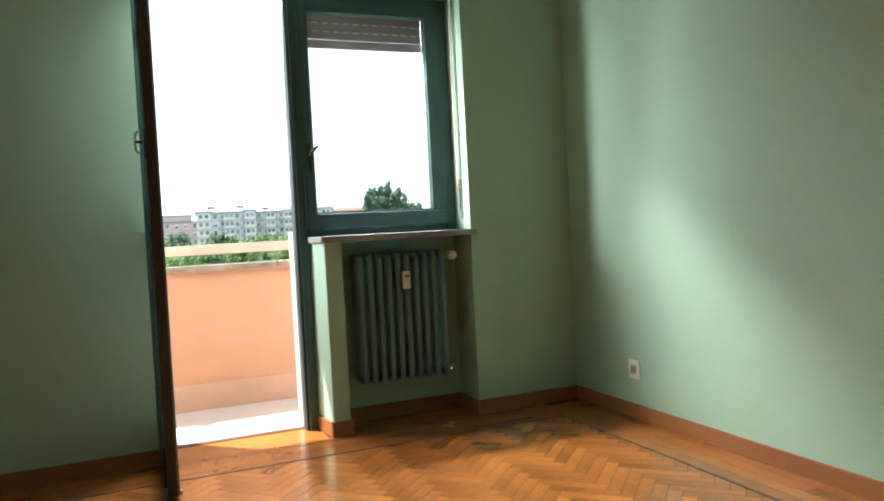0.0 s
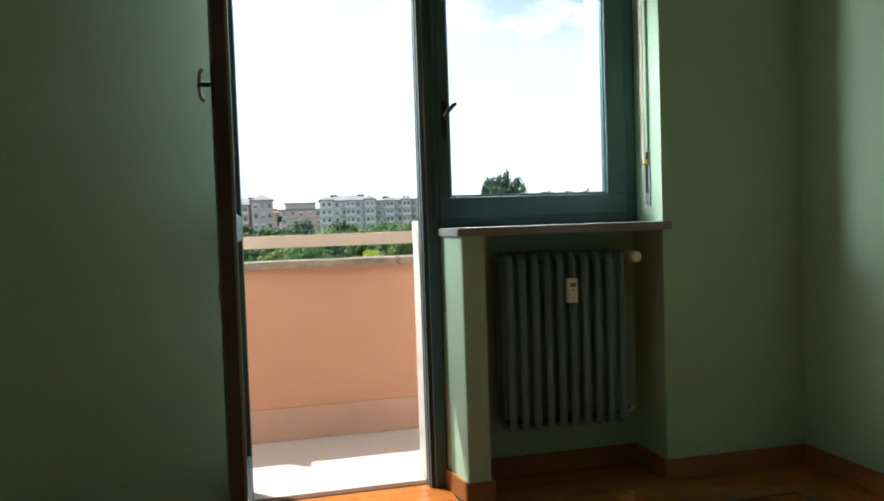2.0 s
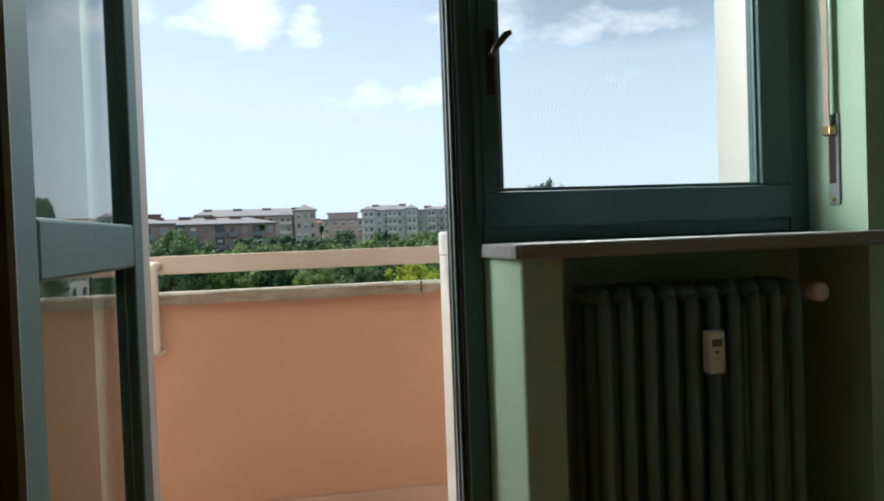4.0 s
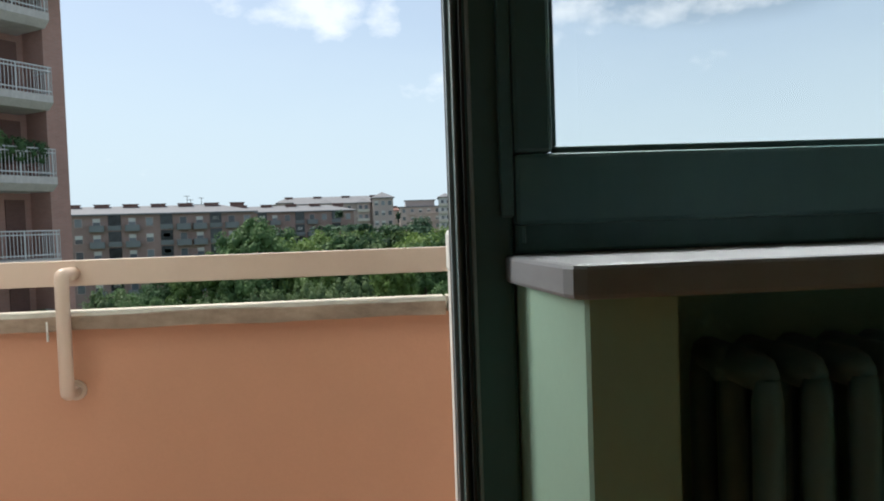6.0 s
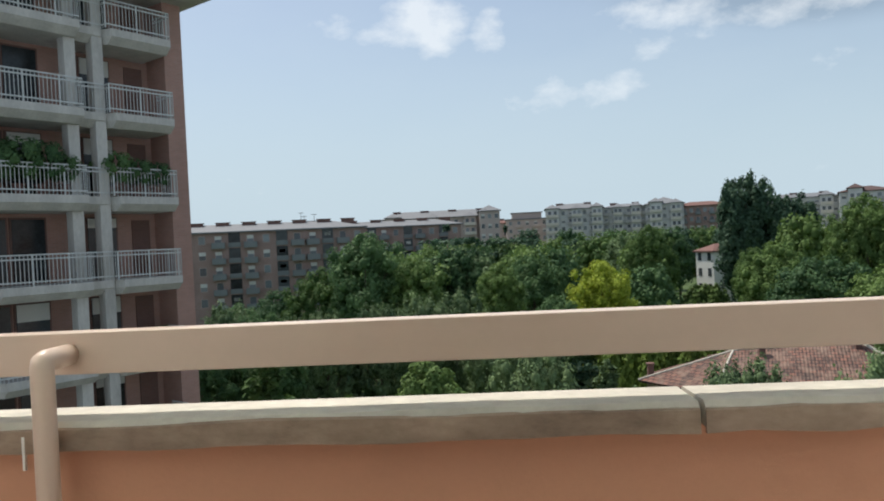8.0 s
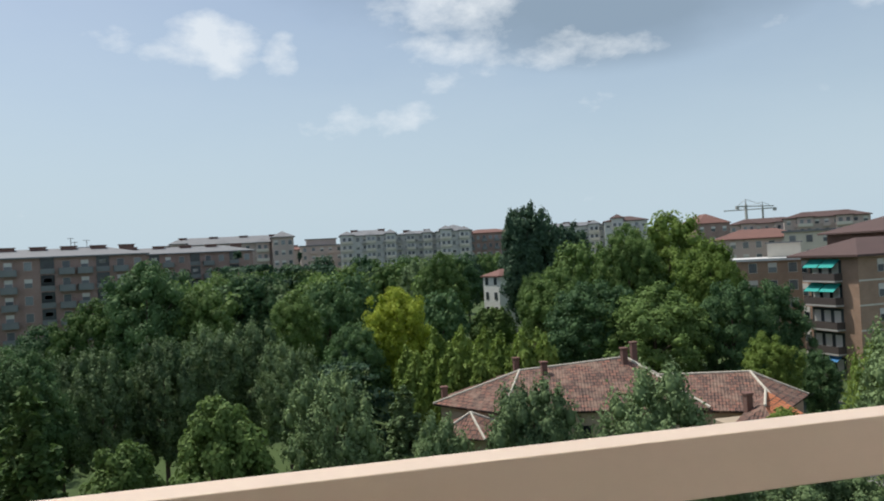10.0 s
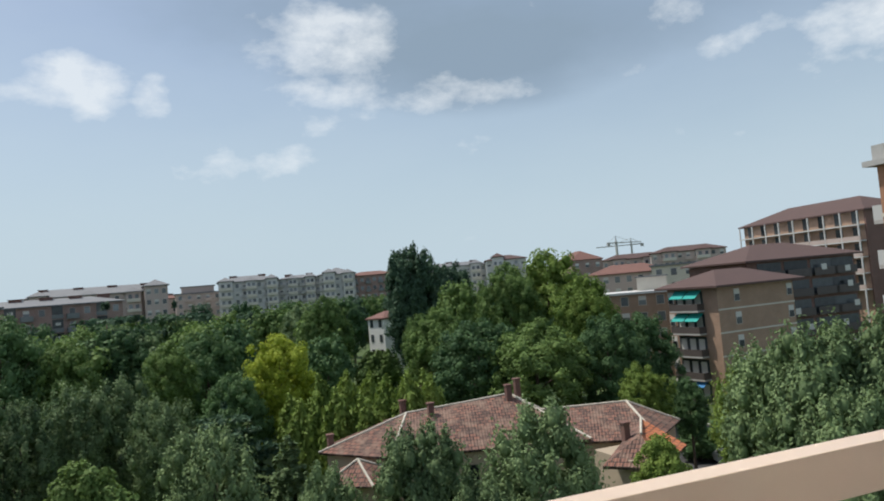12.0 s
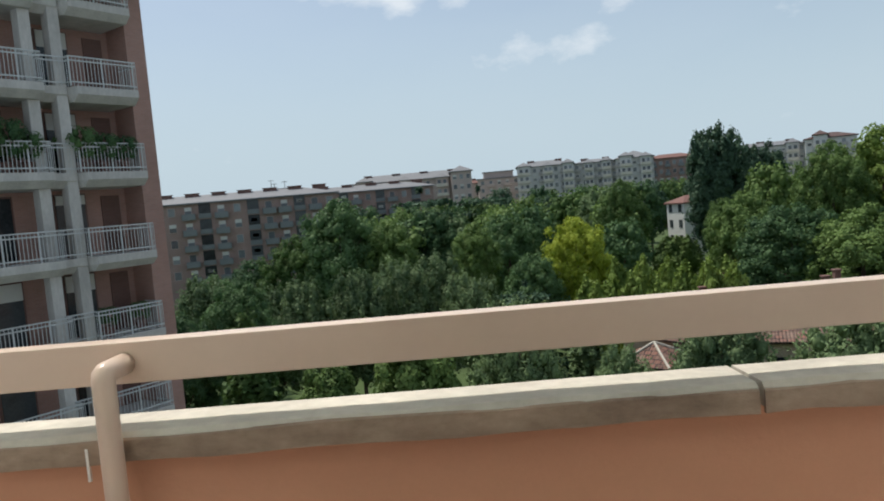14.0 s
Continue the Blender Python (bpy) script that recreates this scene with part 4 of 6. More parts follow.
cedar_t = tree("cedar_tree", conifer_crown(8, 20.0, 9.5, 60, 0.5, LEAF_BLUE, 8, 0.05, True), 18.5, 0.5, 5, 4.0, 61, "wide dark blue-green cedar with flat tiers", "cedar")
fir_t = tree("fir_tree", conifer_crown(9, 14.0, 2.6, 40, 0.26, LEAF_DARK, 18, 0.30), 13.3, 0.2, 3, 0.8, 62, "slim dark fir tree", "fir")
shrub_t = tree("bamboo_clump", clumped_crown(71, 46, 130, 2.2, 0.4, 7.2, 0.85, 0.26, LEAF_LIME, "egg", 0.7), 5.5, 0.08, 8, 1.6, 63, "clump of tall yellow-green bamboo", "bamboo")
USED = {}


def plant(proto, az, d, top, width=None, mat=None, turn=0.0, label="", group=""):
    """A tree whose top reaches the height top, width metres across, standing on the ground at that bearing and distance."""
    root = proto[0]
    h0, w0 = proto[1], proto[2]
    p = polar(az, d)
    sz = (top - GZ) / h0
    sx = (width * 0.93 / w0) if width else sz
    m = Matrix.Translation(p) @ Matrix.Rotation(turn, 4, "Z") @ Matrix.Diagonal((sx, sx, sz, 1))
    if root.name in USED:
        # copy_thing keeps the first one's own scale, so take it out
        ob = copy_thing(root, m @ Matrix.Diagonal((1 / root.scale.x, 1 / root.scale.y, 1 / root.scale.z, 1)))
    else:
        USED[root.name] = True
        ob = root
        ob.matrix_basis = m
    c = [q for q in ob.children if q.name.startswith("crown")][0]
    if width and root.name.split(".")[0] in ("park_tree", "young_tree", "street_tree"):
        # a crown a little taller than wide, at the top of its trunk
        k = min(1.0, (1.75 if root.name.startswith("street") else 1.5) * width / (sz * h0 * 0.9))
        c.matrix_basis = Matrix.Translation((0, 0, h0 * (1 - k))) @ Matrix.Diagonal((1, 1, k, 1))
    if mat is not None:
        c.material_slots[0].link = "OBJECT"
        c.material_slots[0].material = mat
    tagged(ob, label, group=group)
    return ob


def sized(t):
    """A prototype with the height and width of its crown."""
    me = [q for q in t.children if q.name.startswith("crown")][0].data
    co = np.empty(len(me.vertices) * 3)
    me.vertices.foreach_get("co", co)
    co = co.reshape(-1, 3)
    return t, float(np.percentile(co[:, 2], 99.7)), float(2 * np.percentile(np.hypot(co[:, 0], co[:, 1]), 96))


B, F, S = [sized(t) for t in broad], [sized(t) for t in far_broad], [sized(t) for t in street_t]
Y, PINE, CEDAR, FIR, SHRUB = sized(soft[0]), sized(pine_t), sized(cedar_t), sized(fir_t), sized(shrub_t)
tr = random.Random(77)
# the row along the street, nearest first
for k, (az, d, top, w) in enumerate(((-5.3, 39, -5.3, 5.6), (11.3, 38, -6.9, 4.2), (18.6, 38, -5.3, 6.2), (27.8, 39, -4.9, 7.0), (3.1, 43, -5.0, 6.2), (-12.0, 41, -7.4, 5.2), (36.6, 42, -7.6, 3.4), (-1.2, 34.5, -8.4, 4.5), (23.2, 36, -7.9, 4.6))):
    young = k in (0, 5, 6)
    plant(Y if young else S[k % 2], az, d, top, w * 0.97, LEAF_LIME if k == 6 else (LEAF_MID if young else None), turn=tr.uniform(0, 6), group="trees along the street")
for k, (az, d, top, w) in enumerate(((-18.3, 52, -3.3, 6.6), (-9.0, 58, -3.6, 6.2), (-5.6, 61, -3.4, 6.4), (-2.6, 62, -3.2, 6.6), (-0.2, 57, -4.6, 5.4), (-13.2, 57, -3.9, 6.0), (-22.6, 50, -4.6, 6.0), (-15.8, 60, -4.4, 6.0), (-20.5, 62, -3.2, 6.4))):
    plant(S[k % 2] if k not in (0, 6) else B[k % 3], az, d, top, w * 0.92, None if k not in (0, 6) else LEAF_DARK, turn=tr.uniform(0, 6), group="trees along the street")
for k, (az, d, top, w) in enumerate(((44.8, 47, -3.2, 6.6), (47.8, 44, -2.2, 7.4), (51.0, 45, -1.9, 7.4), (54.0, 43, -3.0, 6.4), (42.9, 50, -4.8, 5.0), (50, 40, -5, 6))):
    plant(S[k % 2], az, d, top, w, LEAF_LIME if k == 4 else None, turn=tr.uniform(0, 6), group="trees by the brick block")
# low trees along the near kerb of the park
for k, az in enumerate((-21, -15.5, -9.5, -4.5, 1.8, 6.5, 14.0, 20.5, 26.5, 31.5, 36.0, 40.5)):
    d = 32.4 / math.cos(radians(az)) + tr.uniform(-0.5, 1.2)
    young = k % 4 == 1
    plant(Y if young else S[k % 2], az, d, -10.4 + tr.uniform(-0.7, 0.3), tr.uniform(4.6, 5.6), LEAF_MID if young else None, turn=tr.uniform(0, 6), group="trees along the street")
# park trees that can be told apart
for az, d, top, w, p, mat in (
        (-9.9, 86, 2.4, 11.8, B[0], None), (-13.4, 88, -1.4, 10, B[1], None), (-6.3, 84, -0.8, 9, B[2], None), (0.4, 80, -1.5, 6.0, B[1], None), (3.2, 92, -1.2, 9, B[0], LEAF_DARK),
        (8.4, 74, -1.6, 7.6, B[0], LEAF_YELLOW), (12.0, 98, 1.9, 7.6, B[1], None), (10.6, 112, 1.0, 9.5, B[0], LEAF_GREY), (7.6, 118, 1.4, 9.5, F[0], None), (5.0, 70, -4.6, 7.0, B[2], LEAF_DARK),
        (29.4, 110, 5.9, 15, B[2], LEAF_LIME), (32.2, 92, 1.6, 9.0, B[2], LEAF_LIME), (26.4, 104, 4.4, 10.0, B[1], None), (23.7, 80, -2.2, 11.5, B[0], None), (28.0, 76, -2.6, 12, B[1], None), (20.8, 88, -1.0, 9.0, B[2], None),
        (22.6, 112, 2.5, 9.5, F[1], None), (33.5, 80, -2.8, 8.5, B[0], LEAF_DARK), (36.0, 86, -3.2, 8.5, B[2], LEAF_DARK), (35.8, 66, -6.4, 5.2, B[1], LEAF_LIME), (19.3, 92, -1.4, 5.6, B[2], None), (19.2, 66, -7.0, 3.6, B[2], LEAF_PURPLE),
        (-16.8, 92, -4.0, 9.5, B[2], LEAF_DARK), (-19.5, 78, -4.4, 9, B[1], LEAF_DARK), (-2.6, 100, 0.0, 10, B[0], None), (-5.0, 106, 0.6, 11, B[2], None), (2.0, 108, -0.2, 9.5, F[0], None), (12.0, 84, -2.6, 7.0, F[1], LEAF_DARK), (39.0, 70, -8.4, 4.0, B[2], LEAF_DARK)):
    plant(p, az, d, top, w, mat, turn=tr.uniform(0, 6), group="trees of the park", label="yellow-green leafy tree standing among darker ones" if mat is LEAF_YELLOW else ("dark purple-leaved small tree" if mat is LEAF_PURPLE else ""))
plant(PINE, 18.9, 122, 8.9, 9.6, turn=0.4)
plant(PINE, 22.0, 150, 6.6, 9.0, turn=1.9)
plant(CEDAR, -3.4, 135, 4.0, 21, turn=0.2)
plant(CEDAR, 1.2, 142, 3.4, 17, turn=1.2)
plant(CEDAR, 4.2, 66, -6.6, 10, turn=2.2)
plant(FIR, -17.8, 44, -4.6, 5.6, LEAF_MID, turn=0.7)
plant(FIR, 8.6, 56, -8.5, 4.6, LEAF_GREY, turn=0.1)
plant(FIR, 41.0, 74, -12.4, 4.0, LEAF_DARK, turn=0.3)
for k in range(14):
    az = 9.4 + 10.2 * (k % 7) / 6 + tr.uniform(-0.4, 0.4)
    plant(SHRUB, az, 62 + 6 * (k // 7) + tr.uniform(-1.5, 1.5), -6.0 - 0.9 * (k % 7 == 0) + tr.uniform(-0.8, 0.4), 4.2, turn=tr.uniform(0, 6), group="bamboo behind the old house")
for az, w in ((15.2, 6.5), (16.5, 6.0), (15.8, 7.0)):
    plant(SHRUB, az, 138, -8.8, w, LEAF_MID, turn=az, group="shrubs before the cream house")
plant(SHRUB, 39.4, 73, -13.2, 4.2, LEAF_DARK, turn=0.5, label="low dark green shrub beside the street")
# the wood behind
n = 0
while n < 105:
    az, d = tr.uniform(-10.5, 36), tr.uniform(96, 235)
    if 12.2 < az < 19.6 and d < 160 or (az > 29 and d > 120) or (az > 33 and d > 95):
        n += 0.34
        continue
    el = -0.9 + 1.3 * (d - 96) / 140 + tr.uniform(-0.5, 0.35)
    top = 1.25 + d * math.tan(radians(el))
    # beyond 150 m some crowns turn bluer, haze put into the leaf colour
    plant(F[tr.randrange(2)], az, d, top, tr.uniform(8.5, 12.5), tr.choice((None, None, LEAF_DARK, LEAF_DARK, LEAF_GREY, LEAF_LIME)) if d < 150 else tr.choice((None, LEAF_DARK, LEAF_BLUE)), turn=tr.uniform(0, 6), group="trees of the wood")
    n += 1

# ---- buildings ----


def shared(bm, name, mat):
    me = bpy.data.meshes.new(name)
    bm.to_mesh(me)
    bm.free()
    me.materials.append(mat)
    return me


def child(name, me, parent, m):
    ob = new(name, me)
    ob.parent = parent
    ob.matrix_basis = m
    return ob


def hip_roof(w, d, h, over, flat=0.0):
    """A hipped roof, eaves at z = 0, with its thickness."""
    bm = bmesh.new()
    a, b = w / 2 + over, d / 2 + over
    r = max(0.0, a - b) if w >= d else 0.0
    q = max(0.0, b - a) if d > w else 0.0
    lo = [bm.verts.new(v) for v in ((-a, -b, -0.25), (a, -b, -0.25), (a, b, -0.25), (-a, b, -0.25))]
    e = [bm.verts.new(v) for v in ((-a, -b, 0), (a, -b, 0), (a, b, 0), (-a, b, 0))]
    for i in range(4):
        bm.faces.new((lo[i], lo[(i + 1) % 4], e[(i + 1) % 4], e[i]))
    bm.faces.new(lo[::-1])
    if w >= d:
        p, s = bm.verts.new((-r - 0.01, 0, h)), bm.verts.new((r + 0.01, 0, h))
        bm.faces.new((e[0], e[1], s, p)), bm.faces.new((e[1], e[2], s)), bm.faces.new((e[2], e[3], p, s)), bm.faces.new((e[3], e[0], p))
    else:
        p, s = bm.verts.new((0, -q - 0.01, h)), bm.verts.new((0, q + 0.01, h))
        bm.faces.new((e[0], e[1], p)), bm.faces.new((e[1], e[2], s, p)), bm.faces.new((e[2], e[3], s)), bm.faces.new((e[3], e[0], p, s))
    return bm


def apartment_block(az, dist, turn, w, d, top, wall, roof, floors, bays, label, name="apartment_building", roof_h=2.0, over=0.6, bal=(), win_w=1.2, group="", side_bays=0, attic=0, base=None, window_h=1.5, band=None, wings=(), setback=0.0):
    """A block whose facade towards the park is w wide; turn is the yaw of that facade."""
    p = base or polar(az, dist)
    t = thing(name, tuple(p), label, "building", group=group, turn=turn)
    H = top - GZ
    part("wall", boxes((-w / 2, w / 2, 0, d, 0, H)), wall, t, local=True)
    if roof_h > 0:
        bm = hip_roof(w, d, roof_h, over)
        bm.transform(Matrix.Translation((0, d / 2, H + 0.26)))
        part("roof", bm, roof, t, local=True)
    else:
        part("roof", boxes((-w / 2 - 0.5, w / 2 + 0.5, -0.5, d + 0.5, H, H + 0.4)), roof, t, local=True)
    fh = H / floors
    if setback:
        part("penthouse", boxes((-w / 2 + setback, w / 2 - setback, 2.0, d - 2.0, H + 0.3, H + 2.7)), wall, t, local=True)
        part("penthouse_roof", boxes((-w / 2 + setback - 0.5, w / 2 - setback + 0.5, 1.5, d - 1.5, H + 2.7, H + 3.0)), roof, t, local=True)
    for fx, ww, up in wings:
        x = fx * w / 2
        wing = part("bay", boxes((x - ww / 2, x + ww / 2, -1.6, 0.5, 0, H + up)), wall, t, local=True)
        bm = hip_roof(ww, 5.0, 1.5, 0.5)
        bm.transform(Matrix.Translation((x, 0.9, H + up + 0.26)))
        part("bay_roof", bm, roof, wing, local=True)
        pane_b = shared(boxes((-0.55, 0.55, -0.06, 0.04, 0, 1.7)), "pane", FAR_PANE)
        slab_b = shared(boxes((-ww * 0.46, ww * 0.46, -0.9, 0, -0.18, 0), (-ww * 0.46, ww * 0.46, -0.9, -0.85, 0, 0.9)), "balcony", BAND)
        for f in range(max(0, floors - 5), floors):
            for k in (-1, 1):
                child("pane", pane_b, wing, pose(x + k * ww * 0.22, -1.6, fh * f + 0.8))
            child("balcony", slab_b, wing, pose(x, -1.6, fh * f + 0.3))
    frame_me = shared(boxes((-win_w / 2 - 0.08, win_w / 2 + 0.08, -0.06, 0.05, -0.08, window_h + 0.08)), "window", FACADE_PINK if wall is BRICK_RED_HAZED else BAND)
    pane_me = shared(boxes((-win_w / 2, win_w / 2, -0.09, -0.03, 0, window_h)), "pane", FAR_PANE)
    blind_me = shared(boxes((-win_w / 2, win_w / 2, -0.12, -0.04, window_h * 0.55, window_h)), "blind", ROLLER)
    bw = w / bays
    balc_me = shared(boxes((-bw * 0.42, bw * 0.42, -1.1, 0, -0.25, 0), (-bw * 0.42, bw * 0.42, -1.1, -1.05, 0.0, 0.95), (-bw * 0.42, -bw * 0.42 + 0.05, -1.1, 0, 0, 0.95), (bw * 0.42 - 0.05, bw * 0.42, -1.1, 0, 0, 0.95)), "balcony", CONCRETE if wall is FACADE_GREY else (BALCONY_BLUE if wall is BRICK_RED_HAZED else FACADE_PINK))
    loggia_me = shared(boxes((-bw * 0.36, bw * 0.36, -0.12, 0.04, 0.95, fh - 0.2)), "loggia", DARK_PANE)
    panel_me = shared(boxes((-bw * 0.38, bw * 0.38, -0.2, 0.04, 0, 0.9)), "panel", BALCONY_BLUE)
    rng = random.Random(int(w * 10 + floors))
    low = max(0, floors - 5)
    for f in range(low, floors):
        z = fh * f + 0.95
        for b in range(bays):
            x = -w / 2 + bw * (b + 0.5)
            wd = child("window", frame_me, t, pose(x, 0, z))
            child("pane", pane_me, wd, pose(0, 0, 0))
            if rng.random() < 0.45:
                child("blind", blind_me, wd, pose(0, 0, 0))
            if b in bal:
                child("balcony", balc_me, t, pose(x, 0, fh * f + 0.25))
        if side_bays:
            sb = d / side_bays
            for b in range(side_bays):
                for sx, yaw in ((-1, -90),):
                    wd = child("window", frame_me, t, pose(sx * w / 2, sb * (b + 0.5), z, 0, 0, yaw))
                    child("pane", pane_me, wd, pose(0, 0, 0))
        if wall is BRICK_RED_HAZED and bays > 10:
            for b in range(bays):
                if b not in bal and b % 3 == 0:
                    child("panel", panel_me, child("loggia", loggia_me, t, pose(-w / 2 + bw * (b + 0.5), 0, fh * f + 0.2)), pose(0, 0, 0))
        if band is not None:
            child("band", band_mesh(w, d), t, pose(0, 0, fh * f))
    if attic > 5:
        hut = part("roof_hut", boxes((-w / 2 + 2, -w / 2 + 7.5, d * 0.3, d * 0.7, H + 0.5, H + 2.5), (-w / 2 + 1.6, -w / 2 + 7.9, d * 0.25, d * 0.75, H + 2.5, H + 2.7)), ROOF_SLATE, t, local=True)
        for x, h in ((2.6, 2.4), (3.4, 1.5), (6.0, 1.9)):
            part("aerial", tube([(-w / 2 + x, d * 0.4, H + 2.6), (-w / 2 + x, d * 0.4, H + 2.6 + h)], 0.07, 5), IRON, hut, local=True)
            part("aerial_arm", boxes((-w / 2 + x - 0.7, -w / 2 + x + 0.7, d * 0.4 - 0.05, d * 0.4 + 0.05, H + 2.4 + h, H + 2.5 + h)), IRON, hut, local=True)
    if attic:
        box_me = shared(boxes((-1.3, 1.3, -0.7, 0.7, 0, 0.9), (-1.5, 1.5, -0.8, 0.8, 0.9, 1.05)), "chimney", BRICK_DARK)
        for k in range(attic):
            child("chimney", box_me, t, pose(-w / 2 + w * (k + 0.5) / attic, d * 0.45, H + roof_h * 0.75))
    return t


BANDS = {}


def band_mesh(w, d):
    key = (round(w, 2), round(d, 2))
    if key not in BANDS:
        BANDS[key] = shared(boxes((-w / 2 - 0.04, w / 2 + 0.04, -0.04, 0, -0.12, 0.12), (-w / 2 - 0.04, -w / 2, 0, d, -0.12, 0.12), (w / 2, w / 2 + 0.04, 0, d, -0.12, 0.12)), "band", BAND)
    return BANDS[key]


# the long low brick row behind the park, and the blocks beyond it
apartment_block(-18.5, 150, 20, 46, 12, 5.0, BRICK_RED_HAZED, ROOF_SLATE, 7, 15, "long brick apartment row with a grey roof and chimneys", roof_h=1.6, bal=(1, 2, 5, 7, 10, 11, 13), attic=9, group="blocks beyond the park")
apartment_block(-8.8, 190, 14, 44, 12, 5.6, BRICK_RED_HAZED, ROOF_SLATE, 7, 14, "long brick apartment row with a grey roof and chimneys", roof_h=1.6, bal=(1, 4, 7, 10), attic=7, group="blocks beyond the park")
apartment_block(-4.0, 258, 4, 40, 14, 9.6, FACADE_PINK, ROOF_SLATE, 8, 13, "pinkish apartment block with a hipped grey roof", roof_h=2.6, bal=(0, 1, 6, 11, 12), attic=4, group="blocks beyond the park", wings=((-0.8, 5.0, 0.6), (-0.1, 4.5, 0.0), (0.55, 4.5, 0.0)))
apartment_block(0.0, 254, 4, 7, 15, 11.0, FACADE_PINK, ROOF_SLATE, 8, 3, "corner turret of a pinkish apartment block", roof_h=2.0, group="blocks beyond the park")
apartment_block(2.9, 300, 0, 17, 12, 8.6, FACADE_PINK, ROOF_SLATE, 8, 5, "pinkish apartment block with a flat roof", roof_h=0, bal=(1, 3), group="blocks beyond the park", setback=2.5)
apartment_block(0.9, 312, 2, 18, 12, 7.6, FACADE_PINK, ROOF_RED, 8, 6, "low pinkish apartment block with a red roof", roof_h=1.6, bal=(1, 4), group="blocks beyond the park", attic=3)
apartment_block(6.5, 290, -6, 22, 14, 11.4, FACADE_GREY, ROOF_SLATE, 9, 8, "pale grey apartment block with stacked balconies", roof_h=2.2, bal=(0, 1, 3, 4, 6, 7), group="blocks beyond the park", attic=2, wings=((-0.75, 5.0, 0.4), (0.1, 4.0, 0.0), (0.8, 4.0, 0.4)))
apartment_block(10.3, 296, -10, 17, 14, 11.2, FACADE_GREY, ROOF_SLATE, 9, 6, "pale grey apartment block with stacked balconies", roof_h=1.4, bal=(0, 2, 3, 5), group="blocks beyond the park", attic=2, wings=((-0.3, 3.6, 0.0), (0.5, 3.6, 0.3)))
apartment_block(13.2, 292, -12, 14, 14, 11.4, FACADE_GREY, ROOF_SLATE, 9, 5, "pale grey apartment block with a hipped turret roof", roof_h=2.8, bal=(0, 1, 3, 4), group="blocks beyond the park", wings=((-0.45, 4.6, 0.9), (0.6, 4.0, 0.2)))
apartment_block(15.8, 300, -14, 20, 12, 10.2, BRICK_RED_HAZED, ROOF_RED, 8, 8, "brick apartment block with a red roof", roof_h=1.6, bal=(1, 3, 5, 7), group="blocks beyond the park")
apartment_block(22.0, 300, -20, 30, 12, 10.8, FACADE_GREY, ROOF_SLATE, 9, 10, "pale apartment row seen over the trees", roof_h=1.6, bal=(1, 4, 7), group="blocks beyond the park", attic=3, wings=((-0.6, 4.2, 0.3), (0.0, 4.2, 0.0), (0.7, 4.2, 0.5)))
apartment_block(26.4, 290, -24, 16, 12, 11.4, FACADE_GREY, ROOF_BROWN, 9, 6, "pale apartment block with a brown roof", roof_h=1.8, bal=(1, 4), group="blocks beyond the park", wings=((-0.4, 4.4, 1.2),))
apartment_block(32.6, 250, -10, 11, 16, 7.4, BRICK_RED_HAZED, ROOF_RED, 7, 3, "red brick block with a gabled red roof", roof_h=3.2, over=0.3, group="blocks down the street")
apartment_block(36.2, 300, -30, 26, 12, 7.4, FACADE_PINK, ROOF_BROWN, 7, 9, "pinkish apartment row with a brown roof", roof_h=2.0, bal=(1, 4, 7), group="blocks down the street", wings=((-0.5, 5, 0.2), (0.4, 5, 0.2)))
apartment_block(40.0, 280, -36, 26, 12, 8.0, FACADE_PINK, ROOF_BROWN, 8, 9, "pinkish apartment row with a brown roof", roof_h=2.0, bal=(1, 4, 7), group="blocks down the street", wings=((-0.5, 5, 0.2), (0.4, 5, 0.2)))
apartment_block(35.6, 190, -34, 20, 12, 1.6, FACADE_PINK, ROOF_RED, 6, 7, "low apartment block with a red tiled roof", roof_h=2.2, group="blocks down the street")
apartment_block(39.4, 175, -38, 13, 12, 2.6, FACADE_CREAM, ROOF_SLATE, 6, 4, "pale block with a flat roof and white attic", roof_h=0, group="blocks down the street")
apartment_block(36.4, 132, -38, 15, 12, -2.2, BRICK_TAN, FACADE_GREY, 5, 5, "brick block with a flat pale roof terrace", roof_h=0, group="blocks down the street")
pent = thing("roof_attic", tuple(polar(37.2, 138, -1.8)), "white rendered attic box on a flat roof", "attic", turn=-38)
part("attic_wall", boxes((-2.6, 2.6, 0, 4, 0.0, 2.4)), BAND, pent, local=True)
part("attic_roof", boxes((-2.9, 2.9, -0.3, 4.3, 2.4, 2.6)), ROOF_SLATE, pent, local=True)


def crane(az, dist, high, turn):
    c = thing("tower_crane", tuple(polar(az, dist)), "far grey tower crane over the roofs", "crane", turn=turn, group="cranes over the roofs")
    part("mast", boxes((-0.5, 0.5, -0.5, 0.5, 0, high)), CONCRETE, c, local=True)
    part("jib", boxes((0.5, 20, -0.3, 0.3, high - 1.2, high - 0.7)), CONCRETE, c, local=True)
    part("counter_jib", boxes((-7, -0.5, -0.4, 0.4, high - 1.2, high - 0.6)), CONCRETE, c, local=True)
    part("counterweight", boxes((-7, -5.2, -0.5, 0.5, high - 2.4, high - 1.21)), CONCRETE, c, local=True)
    part("tip", tube([(0, 0, high), (0, 0, high + 3)], [0.4, 0.15], 6), CONCRETE, c, local=True)
    part("tie", tube([(0, 0, high + 2.9), (13, 0, high - 0.75)], 0.1, 5), CONCRETE, c, local=True)
    part("tie", tube([(0, 0, high + 2.9), (-6, 0, high - 0.65)], 0.1, 5), CONCRETE, c, local=True)


crane(34.9, 420, 37, 12)
crane(36.0, 440, 36, 150)


